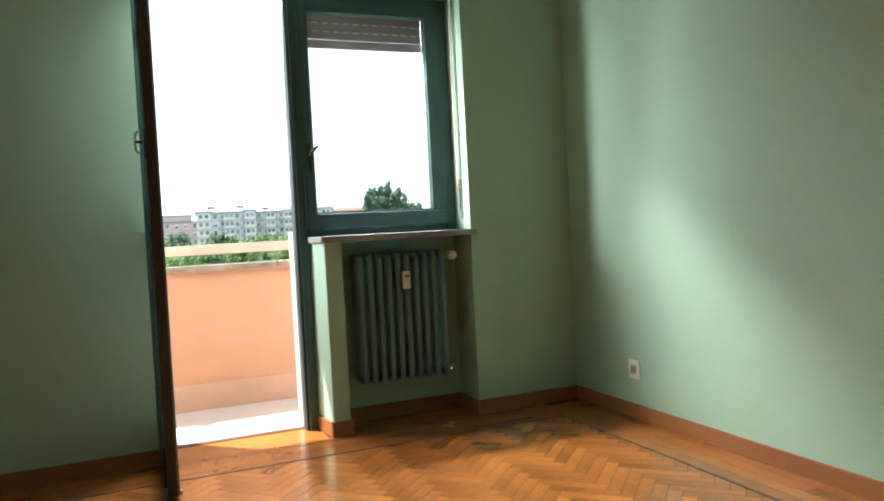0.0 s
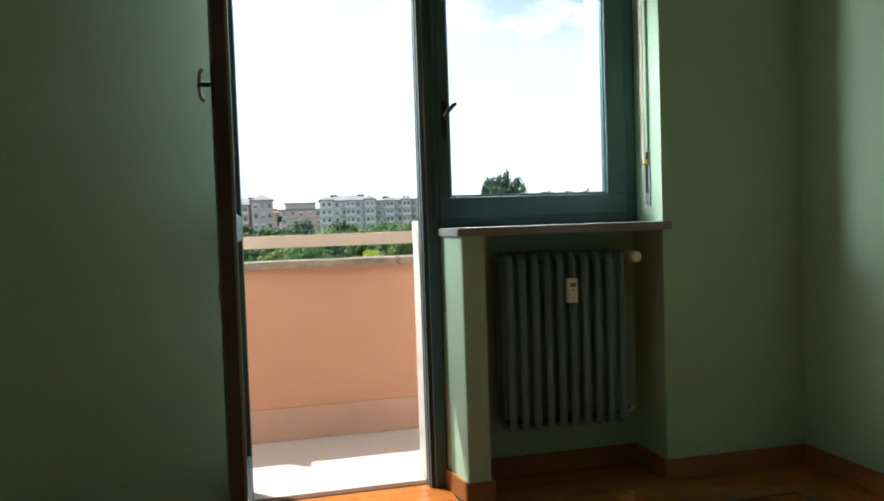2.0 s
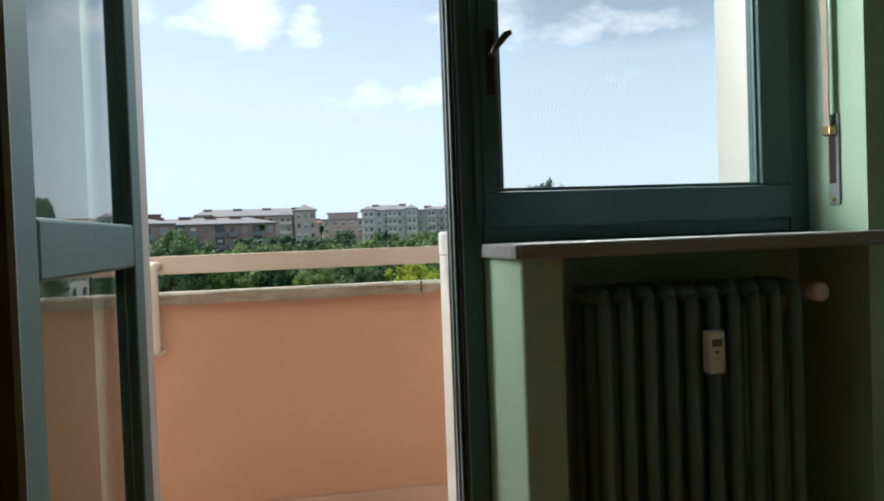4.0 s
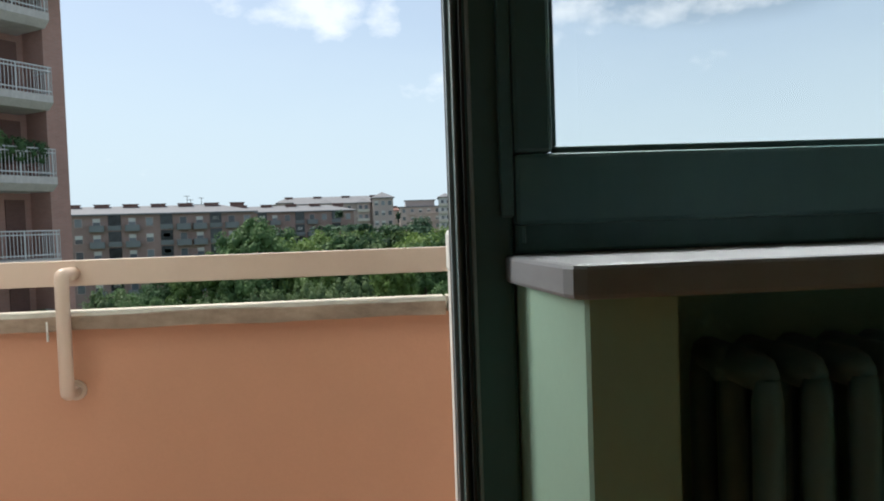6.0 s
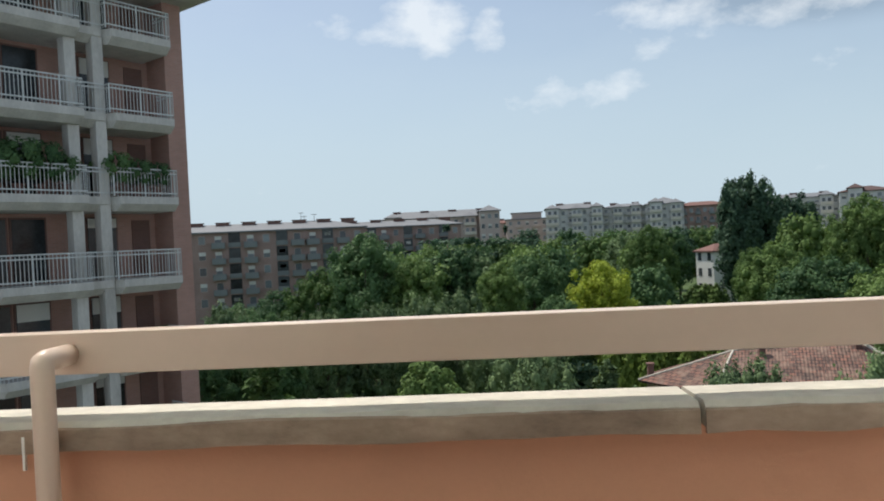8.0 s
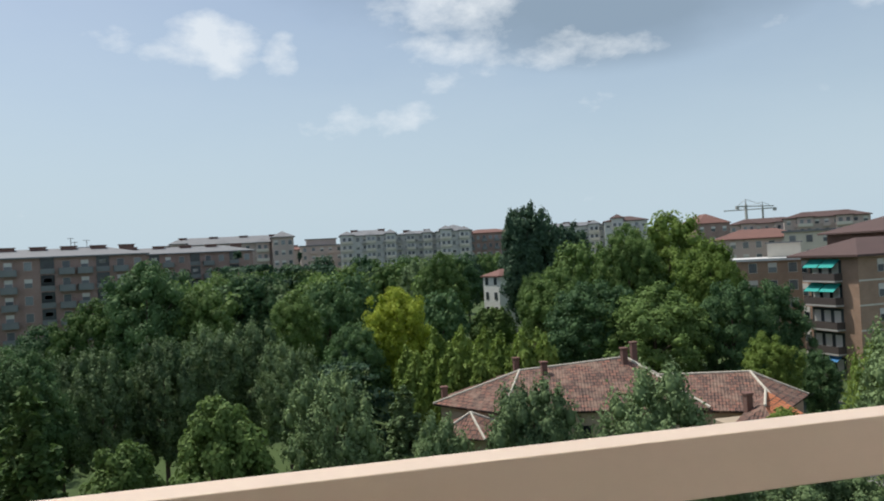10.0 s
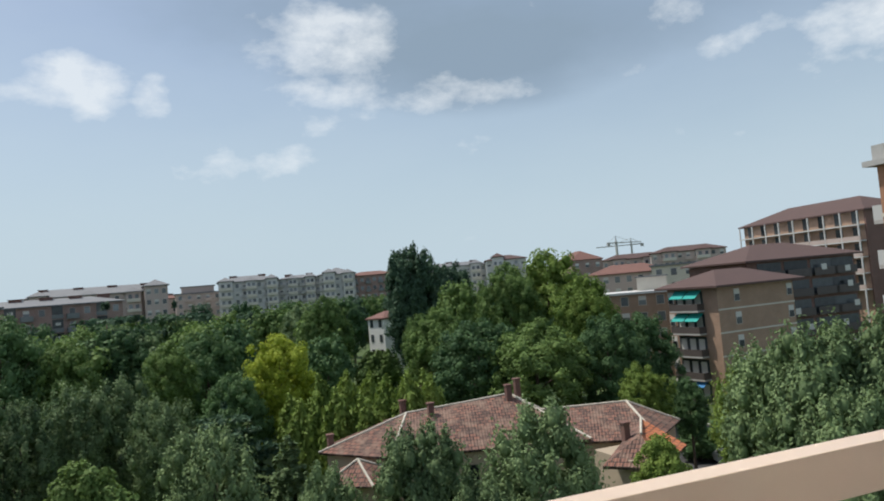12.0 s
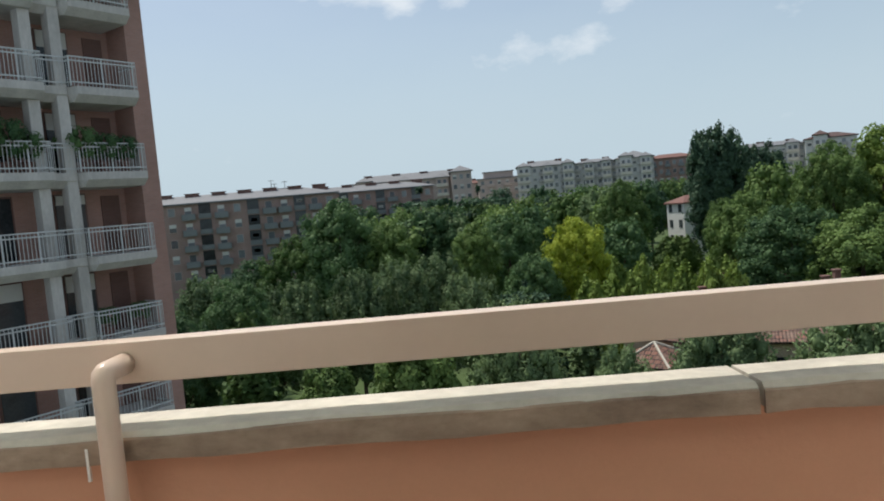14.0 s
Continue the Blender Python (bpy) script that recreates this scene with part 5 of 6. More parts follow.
def white_house():
    p = polar(15.9, 150)
    h = thing("white_house", tuple(p), "cream two-storey house with a red roof among the trees", "house", turn=-68)
    H = 13.2
    part("wall", boxes((-2.6, 2.6, 0, 6, 0, H)), FACADE_WHITE, h, local=True)
    bm = hip_roof(5.2, 6, 1.3, 0.4)
    bm.transform(Matrix.Translation((0, 3, H + 0.26)))
    part("roof", bm, ROOF_RED, h, local=True)
    fm = shared(boxes((-0.45, 0.45, -0.07, 0.05, 0, 1.5)), "window", DARK_PANE)
    for z in (5.6, 8.6, 11.6):
        for x in (-1.4, 1.4):
            child("window", fm, h, pose(x, 0, z))
        for y in (1.5, 4.5):
            child("window", fm, h, pose(-2.6, y, z, 0, 0, -90))


white_house()


def tower():
    """Brick tower block with stacked concrete balconies; u runs along its face, away from the viewer."""
    c = Vector((-12.6, 29.0, GZ))
    T = thing("tower_block", tuple(c), "tall red brick block with stacked concrete balconies", "building", turn=57)
    top = 27.6
    part("wall", boxes((-16.0, 0, 0.9, 12, 0, top)), BRICK_TOWER, T, local=True)
    part("pier", boxes((-0.8, 0, -0.35, 0.899, 0, top)), BRICK_TOWER, T, local=True)
    part("pier", boxes((-16.0, -7.75, -0.5, 0.899, 0, top)), BRICK_TOWER, T, local=True)
    part("eave", boxes((-17, 0.4, -2.36, 13, top, top + 0.3)), TOWER_CONCRETE, T, local=True)
    part("roof", boxes((-16.4, 0.2, -1.8, 12.4, top + 0.3, top + 1.0)), ROOF_SLATE, T, local=True)
    zs = [25.9, 22.88, 19.88, 16.88, 13.9, 10.9, 7.9]
    for x in (-4.72, -3.72):
        part("column", boxes((x - 0.2, x + 0.2, -0.75, -0.3, 0, top), bevel=0.02), TOWER_CONCRETE, T, local=True)

    def balcony_slab(x0, x1, dep, ch):
        bm = bmesh.new()
        pts = [(x0, 0.9), (x0, -dep + ch), (x0 + ch * 0.4, -dep), (x1, -dep), (x1, 0.9)]
        lo = [bm.verts.new((x, y if y > 0 else y + 0.3, -0.52)) for x, y in pts]
        mi = [bm.verts.new((x, y, -0.27)) for x, y in pts]
        hi = [bm.verts.new((x, y, 0)) for x, y in pts]
        for r0, r1 in ((lo, mi), (mi, hi)):
            for i in range(5):
                bm.faces.new((r0[i], r0[(i + 1) % 5], r1[(i + 1) % 5], r1[i]))
        bm.faces.new(hi)
        bm.faces.new(lo[::-1])
        bmesh.ops.recalc_face_normals(bm, faces=bm.faces)
        return bm

    bar_me = shared(boxes((-0.009, 0.009, -0.01, 0.01, 0, 0.99)), "bar", WHITE_STEEL)
    post_me = shared(boxes((-0.025, 0.025, -0.02, 0.02, 0, 1.02)), "post", WHITE_STEEL)

    def railing(slab, x0, x1, dep, sides, rails):
        for z in (0.12, 0.86, 1.0):
            for k, me in enumerate(rails):
                child("rail", me, slab, pose(0, 0, z))
        n = int((x1 - x0) / 0.13)
        for k in range(n + 1):
            child("post" if k % 9 == 0 else "bar", post_me if k % 9 == 0 else bar_me, slab, pose(x0 + (x1 - x0) * k / n, -dep + 0.05, 0))
        for xs in sides:
            for k in range(int(dep / 0.14)):
                child("bar", bar_me, slab, pose(xs, -dep + 0.11 + 0.14 * k, 0))

    spans = ((-3.55, -1.0, 1.12, (-3.53, -1.02)), (-4.55, -3.57, 0.8, ()), (-7.7, -4.57, 1.25, (-7.68, -4.59)))
    slabs = [shared(balcony_slab(a, b, d, 0.5 if d > 1 else 0.0), "balcony", TOWER_CONCRETE) for a, b, d, s in spans]
    rails = [[shared(boxes((a, b, -d + 0.03, -d + 0.07, 0, 0.045)), "rail", WHITE_STEEL)] + [shared(boxes((xs - 0.02, xs + 0.02, -d + 0.07, 0, 0, 0.045)), "rail", WHITE_STEEL) for xs in sd] for a, b, d, sd in spans]
    door_f = shared(boxes((-0.62, 0.62, -0.05, 0.03, 0, 2.35)), "door", BRICK_DARK)
    pane = shared(boxes((-0.55, 0.55, -0.08, -0.02, 0.05, 2.28)), "pane", DARK_PANE)
    blind = shared(boxes((-0.55, 0.55, -0.11, -0.03, 1.95, 2.3)), "blind", ROLLER)
    blind2 = shared(boxes((-0.55, 0.55, -0.11, -0.03, 1.7, 2.3)), "blind", ROLLER)
    rng = random.Random(3)
    plant_me = clumped_crown(91, 34, 40, 0.9, 0.1, 1.5, 0.24, 0.075, LEAF_DARK)
    for i, z in enumerate(zs):
        for k in range(3):
            s = child("balcony", slabs[k], T, pose(0, 0, z))
            railing(s, spans[k][0], spans[k][1], spans[k][2], spans[k][3], rails[k])
        for x in (-3.05, -5.7, -7.0):
            d = child("door", door_f, T, pose(x, 0.9, z))
            child("pane", pane, d, pose(0, 0, 0))
            if x > -4 or rng.random() < 0.3:
                child("blind", blind if rng.random() < 0.6 else blind2, d, pose(0, 0, 0))
        child("panel", door_f, T, pose(-1.45, 0.9, z) @ Matrix.Diagonal((0.6, 1, 0.95, 1)))
    part("lower_band", boxes((-13.02, 0.02, -0.52, -0.5, 0, 0.6)), TOWER_CONCRETE, T, local=True)
    # planted pots on two balconies
    wm = T.matrix_basis
    for (x, y, zi, s) in ((-5.8, -0.5, 2, 0.95), (-6.5, -0.45, 2, 1.0), (-5.1, -0.6, 2, 0.7), (-7.2, -0.4, 2, 0.8), (-3.2, -0.4, 2, 0.85), (-2.4, -0.6, 2, 0.7), (-1.6, -0.6, 2, 0.65), (-2.9, -0.5, 4, 0.5), (-1.6, -0.5, 4, 0.5)):
        q = wm @ Vector((x, y, zs[zi]))
        pot = thing("potted_plant", tuple(q), "bushy green plant in a clay pot on a balcony", "plant", group="balcony plants")
        part("pot", tube([(0, 0, 0), (0, 0, 0.05), (0, 0, 0.38), (0, 0, 0.4)], [0.14, 0.16, 0.22, 0.22], 10), ROOF_RED, pot, local=True)
        cr = new("leaves", plant_me)
        cr.parent = pot
        cr.matrix_basis = Matrix.Translation((0, 0, 0.3)) @ Matrix.Diagonal((s, s, s, 1))


tower()


def brick_block():
    """Plain brick end wall with pale floor bands and a concrete roof edge."""
    b = thing("brick_block", (42.6, 33.2, GZ), "orange brick block with a blank wall and pale floor bands", "building")
    H = 23.3
    part("wall", boxes((0, 14, -24, 0, 0, H)), BRICK_ORANGE, b, local=True)
    part("eave", boxes((-0.55, 15, -25, 0.6, H, H + 0.35)), CONCRETE, b, local=True)
    part("parapet", boxes((-0.2, 14, -24, 0.1, H + 0.35, H + 1.3)), CONCRETE, b, local=True)
    for k in range(7):
        part("band", boxes((-0.05, 0, -24, 0.05, 20.05 - 3.02 * k, 20.05 - 3.02 * k + 0.22)), BAND, b, local=True)
    part("roof_box", boxes((3, 8, -16, -7.5, H + 1.3, H + 3.4)), PLASTER, b, local=True)
    part("roof_slab", boxes((1.2, 9, -17, -6.2, H + 3.4, H + 3.65)), CONCRETE, b, local=True)
    for y in (-6.7, -9.5):
        part("post", boxes((1.7, 2.0, y, y + 0.3, H + 1.3, H + 3.4)), CONCRETE, b, local=True)
    sl = shared(boxes((2.5, 6.5, 0, 2.6, -0.25, 0)), "balcony", CONCRETE)
    sr = shared(boxes((2.5, 6.5, 2.55, 2.6, 0, 1.0), (2.5, 2.55, 0, 2.55, 0, 1.0)), "railing", WHITE_STEEL)
    for k in range(7):
        s = child("balcony", sl, b, pose(0, 0, 20.0 - 3.02 * k))
        child("railing", sr, s, pose(0, 0, 0))


brick_block()


def awning_block():
    c = Vector((66.5, 75.5, GZ))
    a = thing("awning_building", tuple(c), "tan brick block with balconies, coloured awnings and a hipped roof", "building", turn=4)
    H = 15.2
    part("wall", boxes((0, 14, 0, 9, 0, H)), BRICK_TAN, a, local=True)
    bm = hip_roof(14, 9, 2.0, 1.2)
    bm.transform(Matrix.Translation((7, 4.5, H + 0.26)))
    part("roof", bm, ROOF_BROWN, a, local=True)
    bd = shared(boxes((0.0, 14.05, -0.06, 0, -0.10, 0.10)), "band", BAND)
    bt = shared(boxes((0, 2.4, -0.05, 0, 0.1, 2.7)), "panel", BRICK_ORANGE)
    fm = shared(boxes((-0.5, 0.5, -0.07, 0.05, 0, 1.6)), "window", ROLLER)
    pm = shared(boxes((-0.42, 0.42, -0.10, -0.02, 0.05, 0.9)), "pane", DARK_PANE)
    sl = shared(boxes((-1.2, 0, 2.4, 7.6, -0.22, 0)), "balcony", CONCRETE)
    sr = shared(boxes((-1.2, -1.15, 2.4, 7.6, 0, 0.9), (-1.2, 0, 2.4, 2.45, 0, 0.9), (-1.2, 0, 7.55, 7.6, 0, 0.9)), "railing", IRON)
    # flat dark sheet on the wall for the shade behind the balconies
    rec = shared(boxes((-0.04, 0.05, 2.5, 7.5, 0.0, 2.5)), "recess", DARK_PANE)
    wl = shared(boxes((-0.09, 0.0, -0.5, 0.5, 0, 2.2)), "door", ROLLER)
    for k in range(5):
        z = 0.3 + 3.0 * k
        if k:
            child("band", bd, a, pose(0, 0, z))
        s = child("balcony", sl, a, pose(0, 0, z))
        child("railing", sr, s, pose(0, 0, 0))
        child("recess", rec, a, pose(0, 0, z))
        for y in (3.4, 5.0, 6.6):
            child("door", wl, a, pose(0, y, z))
        for y in (8.4,):
            w = child("window", fm, a, pose(0, y, z + 0.9, 0, 0, -90))
            child("pane", pm, w, pose(0, 0, 0))
        for x in (3.4, 13.2):
            w = child("window", fm, a, pose(x, 0, z + 0.9))
            child("pane", pm, w, pose(0, 0, 0))
    for k, (z, mat, y0, y1) in enumerate(((14.0, AWNING_TEAL, 2.6, 4.9), (14.0, AWNING_TEAL, 5.1, 7.4), (11.0, AWNING_TEAL, 2.6, 4.9), (11.0, AWNING_TEAL, 5.1, 7.4), (2.4, AWNING_BLUE, 2.6, 4.6))):
        bm = bmesh.new()
        pts = [(-0.05, y0, z + 0.9), (-0.05, y1, z + 0.9), (-1.35, y1, z - 0.1), (-1.35, y0, z - 0.1)]
        lo = [bm.verts.new(p) for p in pts]
        hi = [bm.verts.new((p[0], p[1], p[2] + 0.04)) for p in pts]
        bm.faces.new(lo[::-1])
        bm.faces.new(hi)
        for i in range(4):
            bm.faces.new((lo[i], lo[(i + 1) % 4], hi[(i + 1) % 4], hi[i]))
        part("awning", bm, mat, a, "coloured canvas awning", local=True)
    # the taller wing behind
    b = thing("rear_building", (82, 86, GZ), "tan brick block with dark loggias behind the first", "building", turn=-4)
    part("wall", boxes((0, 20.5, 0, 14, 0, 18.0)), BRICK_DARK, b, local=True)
    bm = hip_roof(20.5, 14, 2.6, 1.0)
    bm.transform(Matrix.Translation((10.25, 7, 18.26)))
    part("roof", bm, ROOF_BROWN, b, local=True)
    # no depth here: a dark sheet gives each loggia its inner shade
    lg = shared(boxes((-2.2, 2.2, -0.05, 0.05, 0, 2.3)), "loggia", DARK_PANE)
    lr = shared(boxes((-2.2, 2.2, -0.8, -0.75, 0, 1.0), (-2.2, 2.2, -0.8, 0, -0.2, 0)), "railing", IRON)
    laundry = shared(boxes((-0.5, 0.5, -0.03, 0.0, -0.9, 0)), "laundry", ROLLER)
    rb = shared(boxes((0, 20.5, -0.05, 0, -0.1, 0.1)), "band", BAND)
    rng = random.Random(6)
    for k in range(6):
        child("band", rb, b, pose(0, 0, 0.3 + 3.0 * k))
        for x in (4.0, 9.0, 14.0, 17.9):
            q = child("loggia", lg, b, pose(x, 0, 0.4 + 3.0 * k))
            child("railing", lr, q, pose(0, 0, 0))
            if rng.random() < 0.6:
                child("laundry", laundry, q, pose(rng.uniform(-1.5, 1.5), -0.85, rng.uniform(0.9, 1.9)))
    # the long tall row with a white frame
    e = thing("long_building", (118.3, 109, GZ), "long brick building with a white balcony frame and brown roof", "building", turn=-94)
    W, Ht = 31, 25.6
    part("wall", boxes((-W / 2, W / 2, 0, 13, 0, Ht)), BRICK_TAN, e, local=True)
    part("end_wall", boxes((W / 2, W / 2 + 0.3, -0.2, 13.2, 0, Ht + 0.5)), BRICK_DARK, e, local=True)
    bm = hip_roof(W, 13, 3.0, 0.8)
    bm.transform(Matrix.Translation((0, 6.5, Ht + 0.26)))
    part("roof", bm, ROOF_BROWN, e, local=True)
    slab = shared(boxes((-W / 2, W / 2, -1.5, 0, -0.18, 0)), "balcony", FACADE_GREY)
    col = shared(boxes((-0.11, 0.11, -1.5, -1.3, 0, Ht)), "column", FACADE_GREY)
    lg2 = shared(boxes((-0.75, 0.75, -0.06, 0.05, 0.2, 2.4)), "window", DARK_PANE)
    rl2 = shared(boxes((-W / 2, W / 2, -1.5, -1.45, 0, 0.8)), "railing", FACADE_PINK)
    for k in range(4, 9):
        s = child("balcony", slab, e, pose(0, 0, 2.9 * k))
        if k < 8:
            child("railing", rl2, s, pose(0, 0, 0))
        for j in range(8):
            child("window", lg2, e, pose(-W / 2 + 2 + 3.85 * j, 0, 2.9 * k))
    for j in range(9):
        child("column", col, e, pose(-W / 2 + 0.3 + (W - 0.6) * j / 8, 0, 0))


awning_block()


def roof_faces(t, name, quads, mat, thick=0.18):
    """Sloping roof faces with thickness and tile coordinates running along the eaves."""
    for q in quads:
        pts = [Vector(p) for p in q]
        bm = bmesh.new()
        uv = bm.loops.layers.uv.new("UVMap")
        n = (pts[1] - pts[0]).cross(pts[-1] - pts[0]).normalized()
        if n.z < 0:
            n = -n
        ax = (pts[1] - pts[0]).normalized()
        ay = n.cross(ax)
        hi = [bm.verts.new(p) for p in pts]
        lo = [bm.verts.new(p - n * thick) for p in pts]
        bm.faces.new(hi)
        bm.faces.new(lo[::-1])
        k = len(pts)
        for i in range(k):
            bm.faces.new((hi[i], lo[i], lo[(i + 1) % k], hi[(i + 1) % k]))
        bmesh.ops.recalc_face_normals(bm, faces=bm.faces)
        for f in bm.faces:
            for l in f.loops:
                d = l.vert.co - pts[0]
                l[uv].uv = (d.dot(ax), d.dot(ay))
        part(name, bm, mat, t)


def villa():
    """Old house with weathered tile roofs: main hipped part, lower wing, small front roofs and chimneys."""
    v = thing("old_house", (20, 53, GZ), "old rendered house with weathered clay tile roofs and chimneys", "house")
    ze, zr = -10.0, -7.6
    A, B_, C, D = (10.3, 56.2, ze), (14.2, 50.6, ze), (27.6, 45.8, ze), (29.4, 51.0, ze - 0.0)
    E, Fp = (25.0, 60.5, ze), (14.0, 63.0, ze)
    Lr, Mr = (17.4, 56.2, -8.05), (25.4, 53.9, -7.35)
    roof_faces(v, "roof", [(A, B_, Lr), (B_, C, Mr, Lr), (C, D, Mr), (D, E, Mr), (E, Fp, Lr, Mr), (Fp, A, Lr)], TILE_OLD)

    def ridge(a, b, r=0.09):
        part("ridge_tiles", tube([Vector(a) + Vector((0, 0, 0.04)), (Vector(a) + Vector(b)) / 2 + Vector((0, 0, 0.02)), Vector(b) + Vector((0, 0, 0.04))], r, 7), STONE, v, "pale ridge tiles")
    for a, b in ((A, Lr), (B_, Lr), (Lr, Mr), (Mr, C), (Mr, D)):
        ridge(a, b)
    bm = bmesh.new()
    ring = [Vector(p) for p in (A, B_, C, D, E, Fp)]
    mid = sum(ring, Vector()) / 6
    ring = [p.lerp(mid, 0.06) for p in ring]
    lo = [bm.verts.new((p.x, p.y, GZ)) for p in ring]
    hi = [bm.verts.new((p.x, p.y, ze - 0.1)) for p in ring]
    for i in range(6):
        bm.faces.new((lo[i], lo[(i + 1) % 6], hi[(i + 1) % 6], hi[i]))
    part("wall", bm, VILLA_WALL, v)
    # lower wing to the right
    R0, R1 = (26.5, 52.6, -8.7), (33.0, 49.0, -8.45)
    e0, e1, e2, e3 = (26.6, 46.4, -10.2), (31.6, 43.4, -10.2), (36.6, 47.4, -10.2), (30.0, 56.5, -10.2)
    roof_faces(v, "wing_roof", [(e0, e1, R1, R0), (e1, e2, R1), (e2, e3, R0, R1)], TILE_OLD)
    ridge(R0, R1)
    ridge(R1, e1)
    ridge(R1, e2)
    bm = bmesh.new()
    ring = [Vector(p).lerp(Vector((31, 49.4, -10.2)), 0.07) for p in (e0, e1, e2, e3)]
    lo = [bm.verts.new((p.x, p.y, GZ)) for p in ring]
    hi = [bm.verts.new((p.x, p.y, -10.35)) for p in ring]
    for i in range(4):
        bm.faces.new((lo[i], lo[(i + 1) % 4], hi[(i + 1) % 4], hi[i]))
    part("wing_wall", bm, VILLA_WALL, v)
    # front gable with a re-tiled slope
    g0, g1 = (28.6, 41.3, -9.15), (31.2, 44.8, -8.95)
    roof_faces(v, "gable_roof", [((25.2, 40.9, -10.6), (27.6, 38.2, -10.6), g0, g1)], TILE_OLD)
    roof_faces(v, "gable_roof", [((27.7, 38.1, -10.6), (31.6, 40.6, -10.2), g1, g0)], TILE_NEW)
    ridge(g0, g1)
    part("gable_wall", boxes((26.6, 30.2, 39.8, 44.0, GZ, -10.3)), VILLA_WALL, v)
    # small hipped roof in front on the left
    a0, a1, a2, a3, ap = (9.4, 51.4, -11.35), (12.4, 49.0, -11.35), (14.6, 51.6, -11.0), (11.4, 54.4, -11.0), (12.2, 52.0, -10.05)
    roof_faces(v, "porch_roof", [(a0, a1, ap), (a1, a2, ap), (a2, a3, ap), (a3, a0, ap)], TILE_OLD, 0.12)
    for q in (a0, a1, a2):
        ridge(q, ap, 0.09)
    part("porch_wall", boxes((10.6, 12.9, 50.6, 53.0, GZ, -11.3)), VILLA_WALL, v)
    for x, y, z, h in ((11.4, 57.0, -9.9, 0.9), (17.6, 57.6, -8.4, 1.1), (18.9, 54.6, -8.6, 1.25), (25.0, 53.2, -7.8, 1.2), (26.3, 54.2, -7.7, 1.35), (28.3, 42.6, -9.4, 0.8)):
        c = part("chimney", boxes((x - 0.22, x + 0.22, y - 0.22, y + 0.22, z - 0.4, z + h), bevel=0.02), BRICK_DARK, v, "brick chimney")
        part("chimney_cap", boxes((x - 0.29, x + 0.29, y - 0.29, y + 0.29, z + h, z + h + 0.13), bevel=0.03), BRICK_DARK, c)
    wm = shared(boxes((-0.5, 0.5, -0.06, 0.06, 0, 1.5)), "window", DARK_PANE)
    d = (Vector(C) - Vector(B_)).normalized()
    yaw = math.degrees(math.atan2(d.y, d.x))
    for k in range(4):
        p = Vector(B_).lerp(Vector(C), 0.2 + 0.2 * k).lerp(mid, 0.052)
        child("window", wm, v, BASES[v.name].inverted() @ pose(p.x, p.y, ze - 2.6, 0, 0, yaw))


villa()


def parked_car(x, y, turn, paint, label):
    c = thing("parked_car", (x, y, GZ + 0.024), label, "car", turn=turn, group="cars in the side street")
    bm = bmesh.new()
    prof = [(-2.0, 0.35), (-2.05, 0.75), (-1.75, 0.95), (-1.2, 1.40), (0.3, 1.42), (0.95, 0.98), (1.85, 0.82), (2.0, 0.55), (1.98, 0.32)]
    l = [bm.verts.new((px, -0.82 if pz < 1.2 else -0.66, pz)) for px, pz in prof]
    r = [bm.verts.new((px, 0.82 if pz < 1.2 else 0.66, pz)) for px, pz in prof]
    n = len(prof)
    for i in range(n):
        bm.faces.new((l[i], l[(i + 1) % n], r[(i + 1) % n], r[i]))
    bm.faces.new(l[::-1])
    bm.faces.new(r)
    bmesh.ops.recalc_face_normals(bm, faces=bm.faces)
    part("body", bm, paint, c, local=True)
    for sy in (-1, 1):
        part("side_window", boxes((-1.1, 0.3, sy * 0.75 - 0.03, sy * 0.75 + 0.03, 1.0, 1.33)), DARK_PANE, c, local=True)
        for px in (-1.25, 1.25):
            w = part("wheel", tube([(px, sy * 0.62, 0.31), (px, sy * 0.84, 0.31)], 0.31, 16), RUBBER, c, local=True)
            part("rim", tube([(px, sy * 0.845, 0.31), (px, sy * 0.85, 0.31)], 0.19, 12), CHROME, w, local=True)


parked_car(50.5, 60.0, 80, CAR_PAINT, "dark parked car on the side street")
parked_car(46.5, 54.0, 75, PLASTER, "white parked car on the side street")

# ---- floor pieces: herringbone parquet ----


def mesh_of(bm, name, mat):
    me = bpy.data.meshes.new(name)
    bm.to_mesh(me)
    bm.free()
    me.materials.append(mat)
    return me


def slab_bm(w, l, h, ch):
    """A flat piece with softened top edges, top at z = 0."""
    bm = bmesh.new()
    a = [(-w / 2, -l / 2), (w / 2, -l / 2), (w / 2, l / 2), (-w / 2, l / 2)]
    lo = [bm.verts.new((x, y, -h)) for x, y in a]
    mi = [bm.verts.new((x, y, -ch)) for x, y in a]
    hi = [bm.verts.new((x - math.copysign(ch, x), y - math.copysign(ch, y), 0)) for x, y in a]
    for r0, r1 in ((lo, mi), (mi, hi)):
        for i in range(4):
            bm.faces.new((r0[i], r0[(i + 1) % 4], r1[(i + 1) % 4], r1[i]))
    bm.faces.new(hi)
    return bm


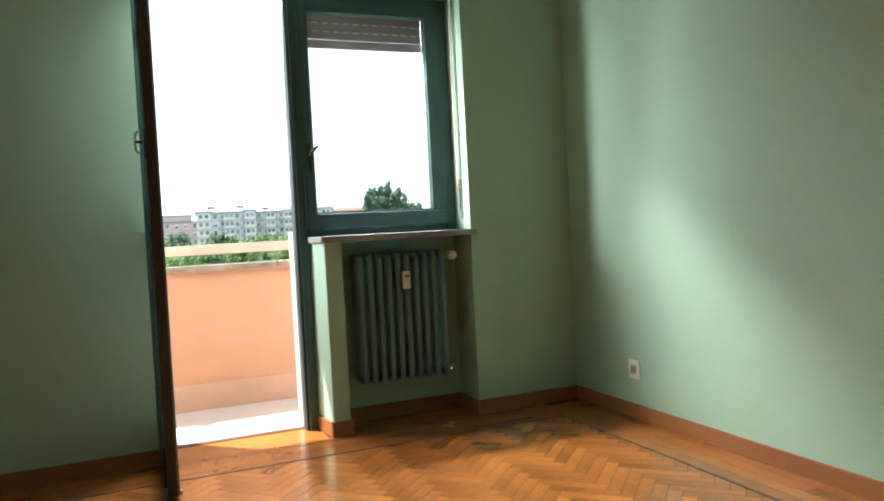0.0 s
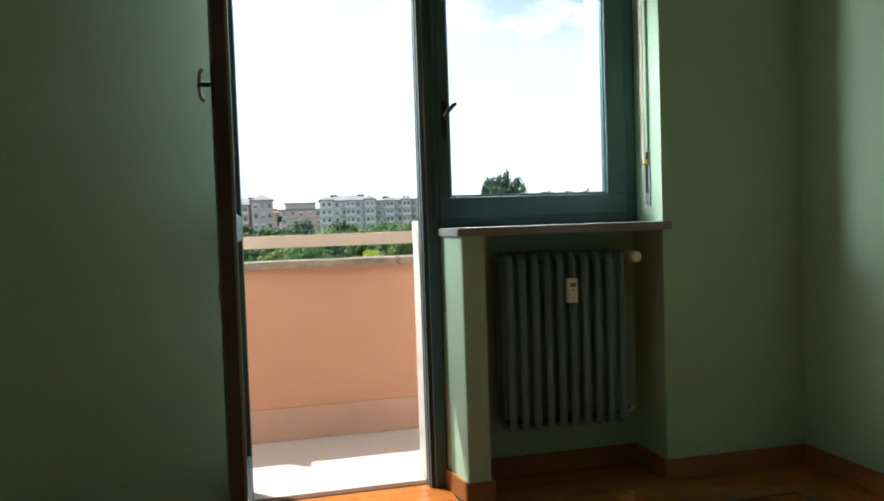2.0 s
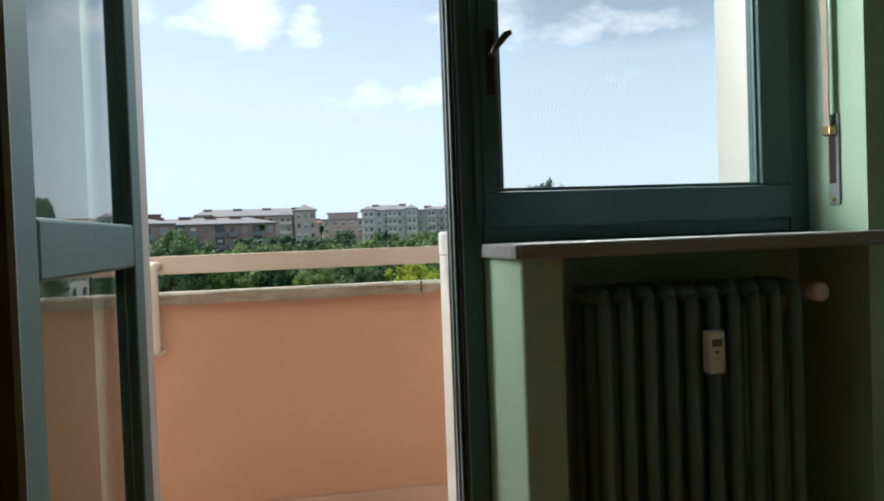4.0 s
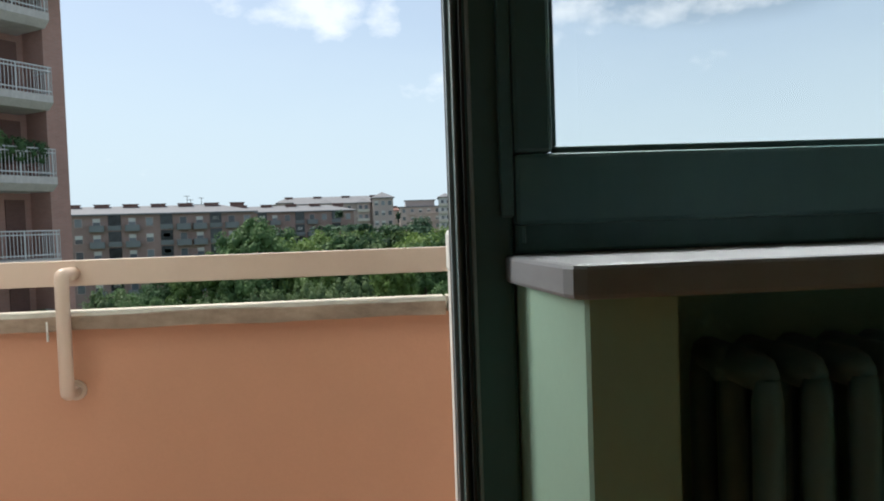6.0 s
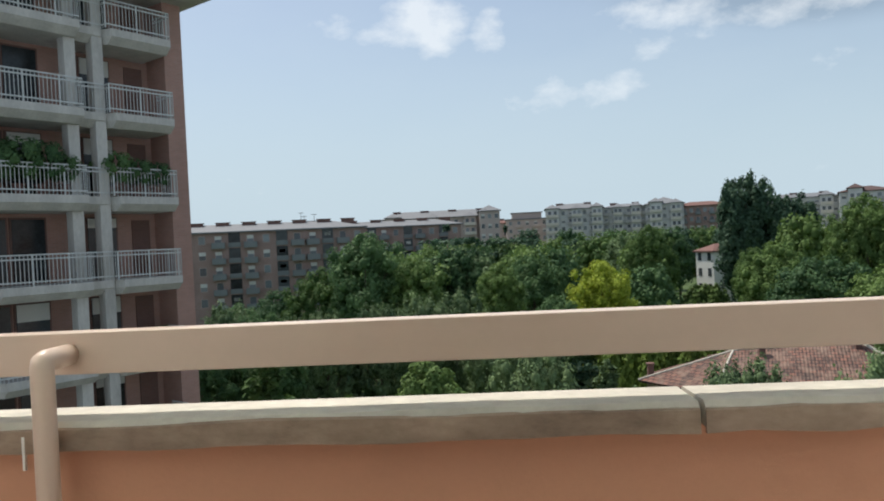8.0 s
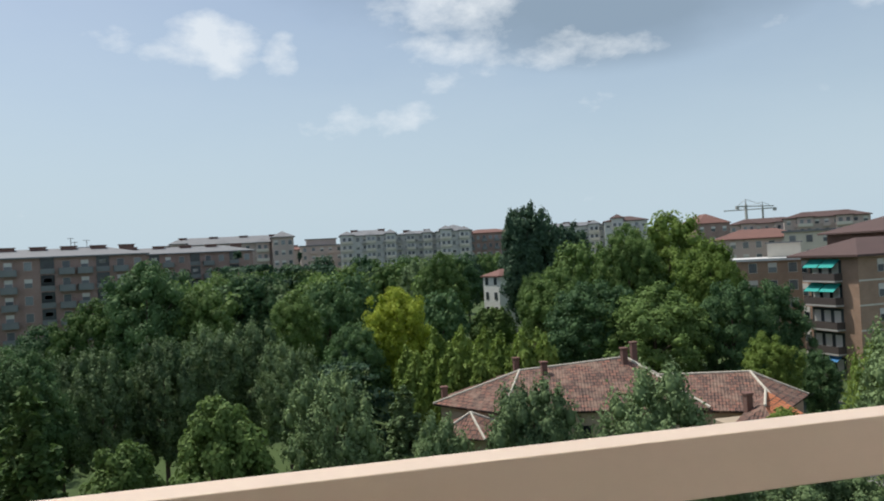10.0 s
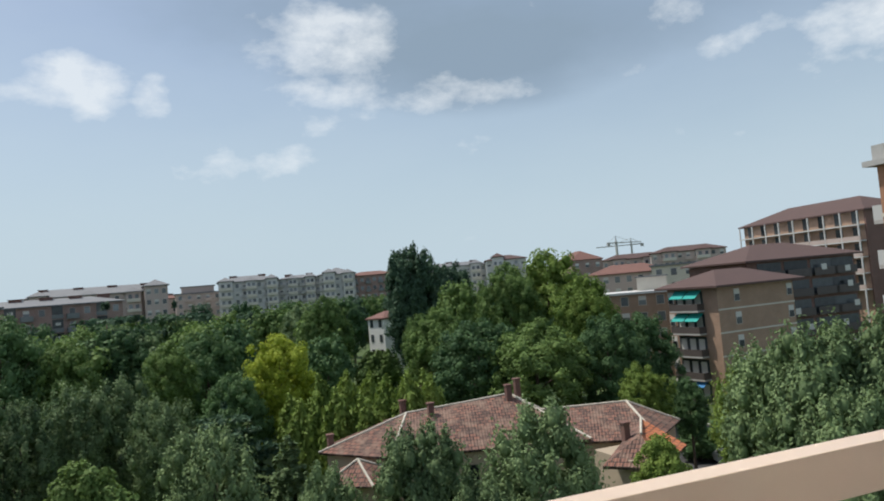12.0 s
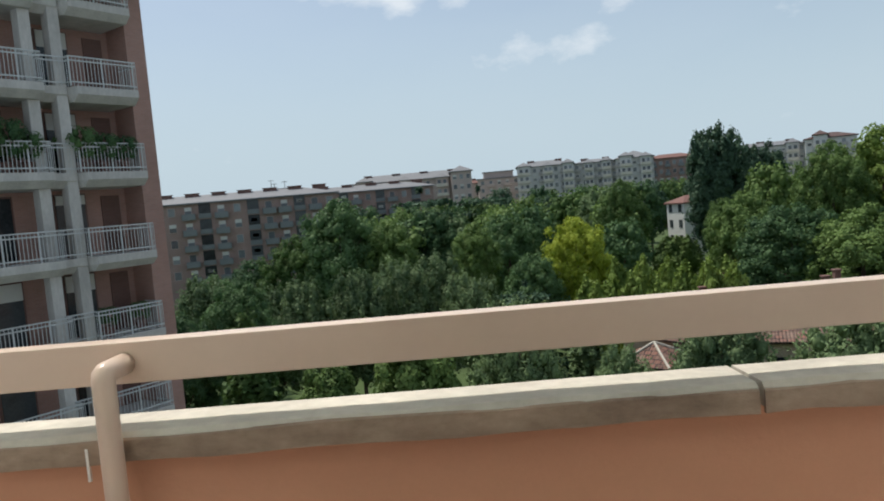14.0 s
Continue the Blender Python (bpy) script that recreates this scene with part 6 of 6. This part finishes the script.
def parquet():
    f = bpy.data.objects["floor"]
    W, Ln = 0.058, 0.29
    BO = 0.30        # border along the walls
    piece = mesh_of(slab_bm(W - 0.0012, Ln - 0.0012, 0.004, 0.0008), "strip", WOOD)
    x0, x1, y0, y1 = XL + BO, XR - BO, YB + BO, -BO
    rest_v, rest_f = [], []
    near = 0
    src = slab_bm(W - 0.0012, Ln - 0.0012, 0.004, 0.0008)
    src.verts.index_update()
    sv = [v.co.copy() for v in src.verts]
    sf = [[v.index for v in q.verts] for q in src.faces]
    src.free()

    def put(px, py, turn, near_ok=True):
        nonlocal near
        if near_ok and near < 290 and -1.15 < px < 1.5 and py > -2.3:
            ob = new("strip", piece)
            ob.parent = f
            ob.matrix_basis = pose(px, py, 0, 0, 0, turn)
            near += 1
        else:
            m = pose(px, py, 0, 0, 0, turn)
            o = len(rest_v)
            rest_v.extend(m @ v for v in sv)
            rest_f.extend([o + i for i in q] for q in sf)

    # herringbone: rows of lying pieces and columns of standing ones in a staircase, turned 45 degrees
    c = math.cos(radians(45))
    k = 5
    out = []
    for i in range(-75, 76):
        for m in range(-8, 9):
            for px, py, turn in ((i + 2 * k * m + k / 2, i + 0.5, 90), (i + 0.5, i + 1 + 2 * k * m + k / 2, 0)):
                u, v = (px - py) * W * c, (px + py) * W * c
                wx, wy = u - 0.4, v - 2.4
                if x0 - 0.17 < wx < x1 + 0.17 and y0 - 0.17 < wy < y1 + 0.17:
                    out.append((wx, wy, turn + 45))
    out.sort(key=lambda r: -r[1])
    for r in out:
        put(*r)
    me = bpy.data.meshes.new("strip_field")
    me.from_pydata(rest_v, [], rest_f)
    me.materials.append(WOOD)
    ob = new("strip_field", me)
    ob.parent = f
    ob["kind"] = "stuff"
    # dark inlay line and straight border boards
    lip = 0.013
    for r in ((x0 - lip, x1 + lip, y1, y1 + lip), (x1, x1 + lip, y0, y1 - 0.0005), (x0 - lip, x0, y0, y1 - 0.0005), (x0, x1, y0 - lip, y0)):
        part("inlay", boxes((*r, -0.003, 0.0022)), WOOD_DARK, f, "dark inlaid line")
    rng = random.Random(8)
    wb = (BO - lip) / 4
    for q in range(4):
        y = -wb * (q + 1) + 0.0
        x = XL + rng.uniform(0, 0.6) - 0.6
        while x < XR:
            a, b = max(XL, x), min(XR, x + 0.9)
            if b - a > 0.02:
                part("board", boxes((a + 0.0006, b - 0.0006, y + 0.0006, y + wb - 0.0006, -0.004, 0.0014)), WOOD, f)
            x += 0.9
        xx = XR - wb * (q + 1)
        yy = YB + rng.uniform(0, 0.6) - 0.6
        while yy < -BO + lip:
            a, b = max(YB, yy), min(-BO + lip, yy + 0.9)
            if b - a > 0.02:
                part("board", boxes((xx + 0.0006, xx + wb - 0.0006, a + 0.0006, b - 0.0006, -0.004, 0.0014)), WOOD, f)
            yy += 0.9
        xx = XL + wb * q
        part("board", boxes((xx + 0.0006, xx + wb - 0.0006, YB, -BO + lip, -0.004, 0.0014)), WOOD, f)
        part("board", boxes((XL + BO - lip, XR - BO + lip, YB + wb * q + 0.0006, YB + wb * (q + 1) - 0.0006, -0.004, 0.0014)), WOOD, f)
    # boards in the radiator niche and the door reveal
    for q in range(4):
        part("board", boxes((0.1125, XW - 0.0005, 0.001 + q * 0.0635, 0.0635 + q * 0.0635, -0.004, 0.0014)), WOOD, f)
    for q in range(4):
        part("board", boxes((-0.846, -0.0145, 0.001 + q * 0.065, 0.064 + q * 0.065, -0.004, 0.0014)), WOOD, f)


parquet()
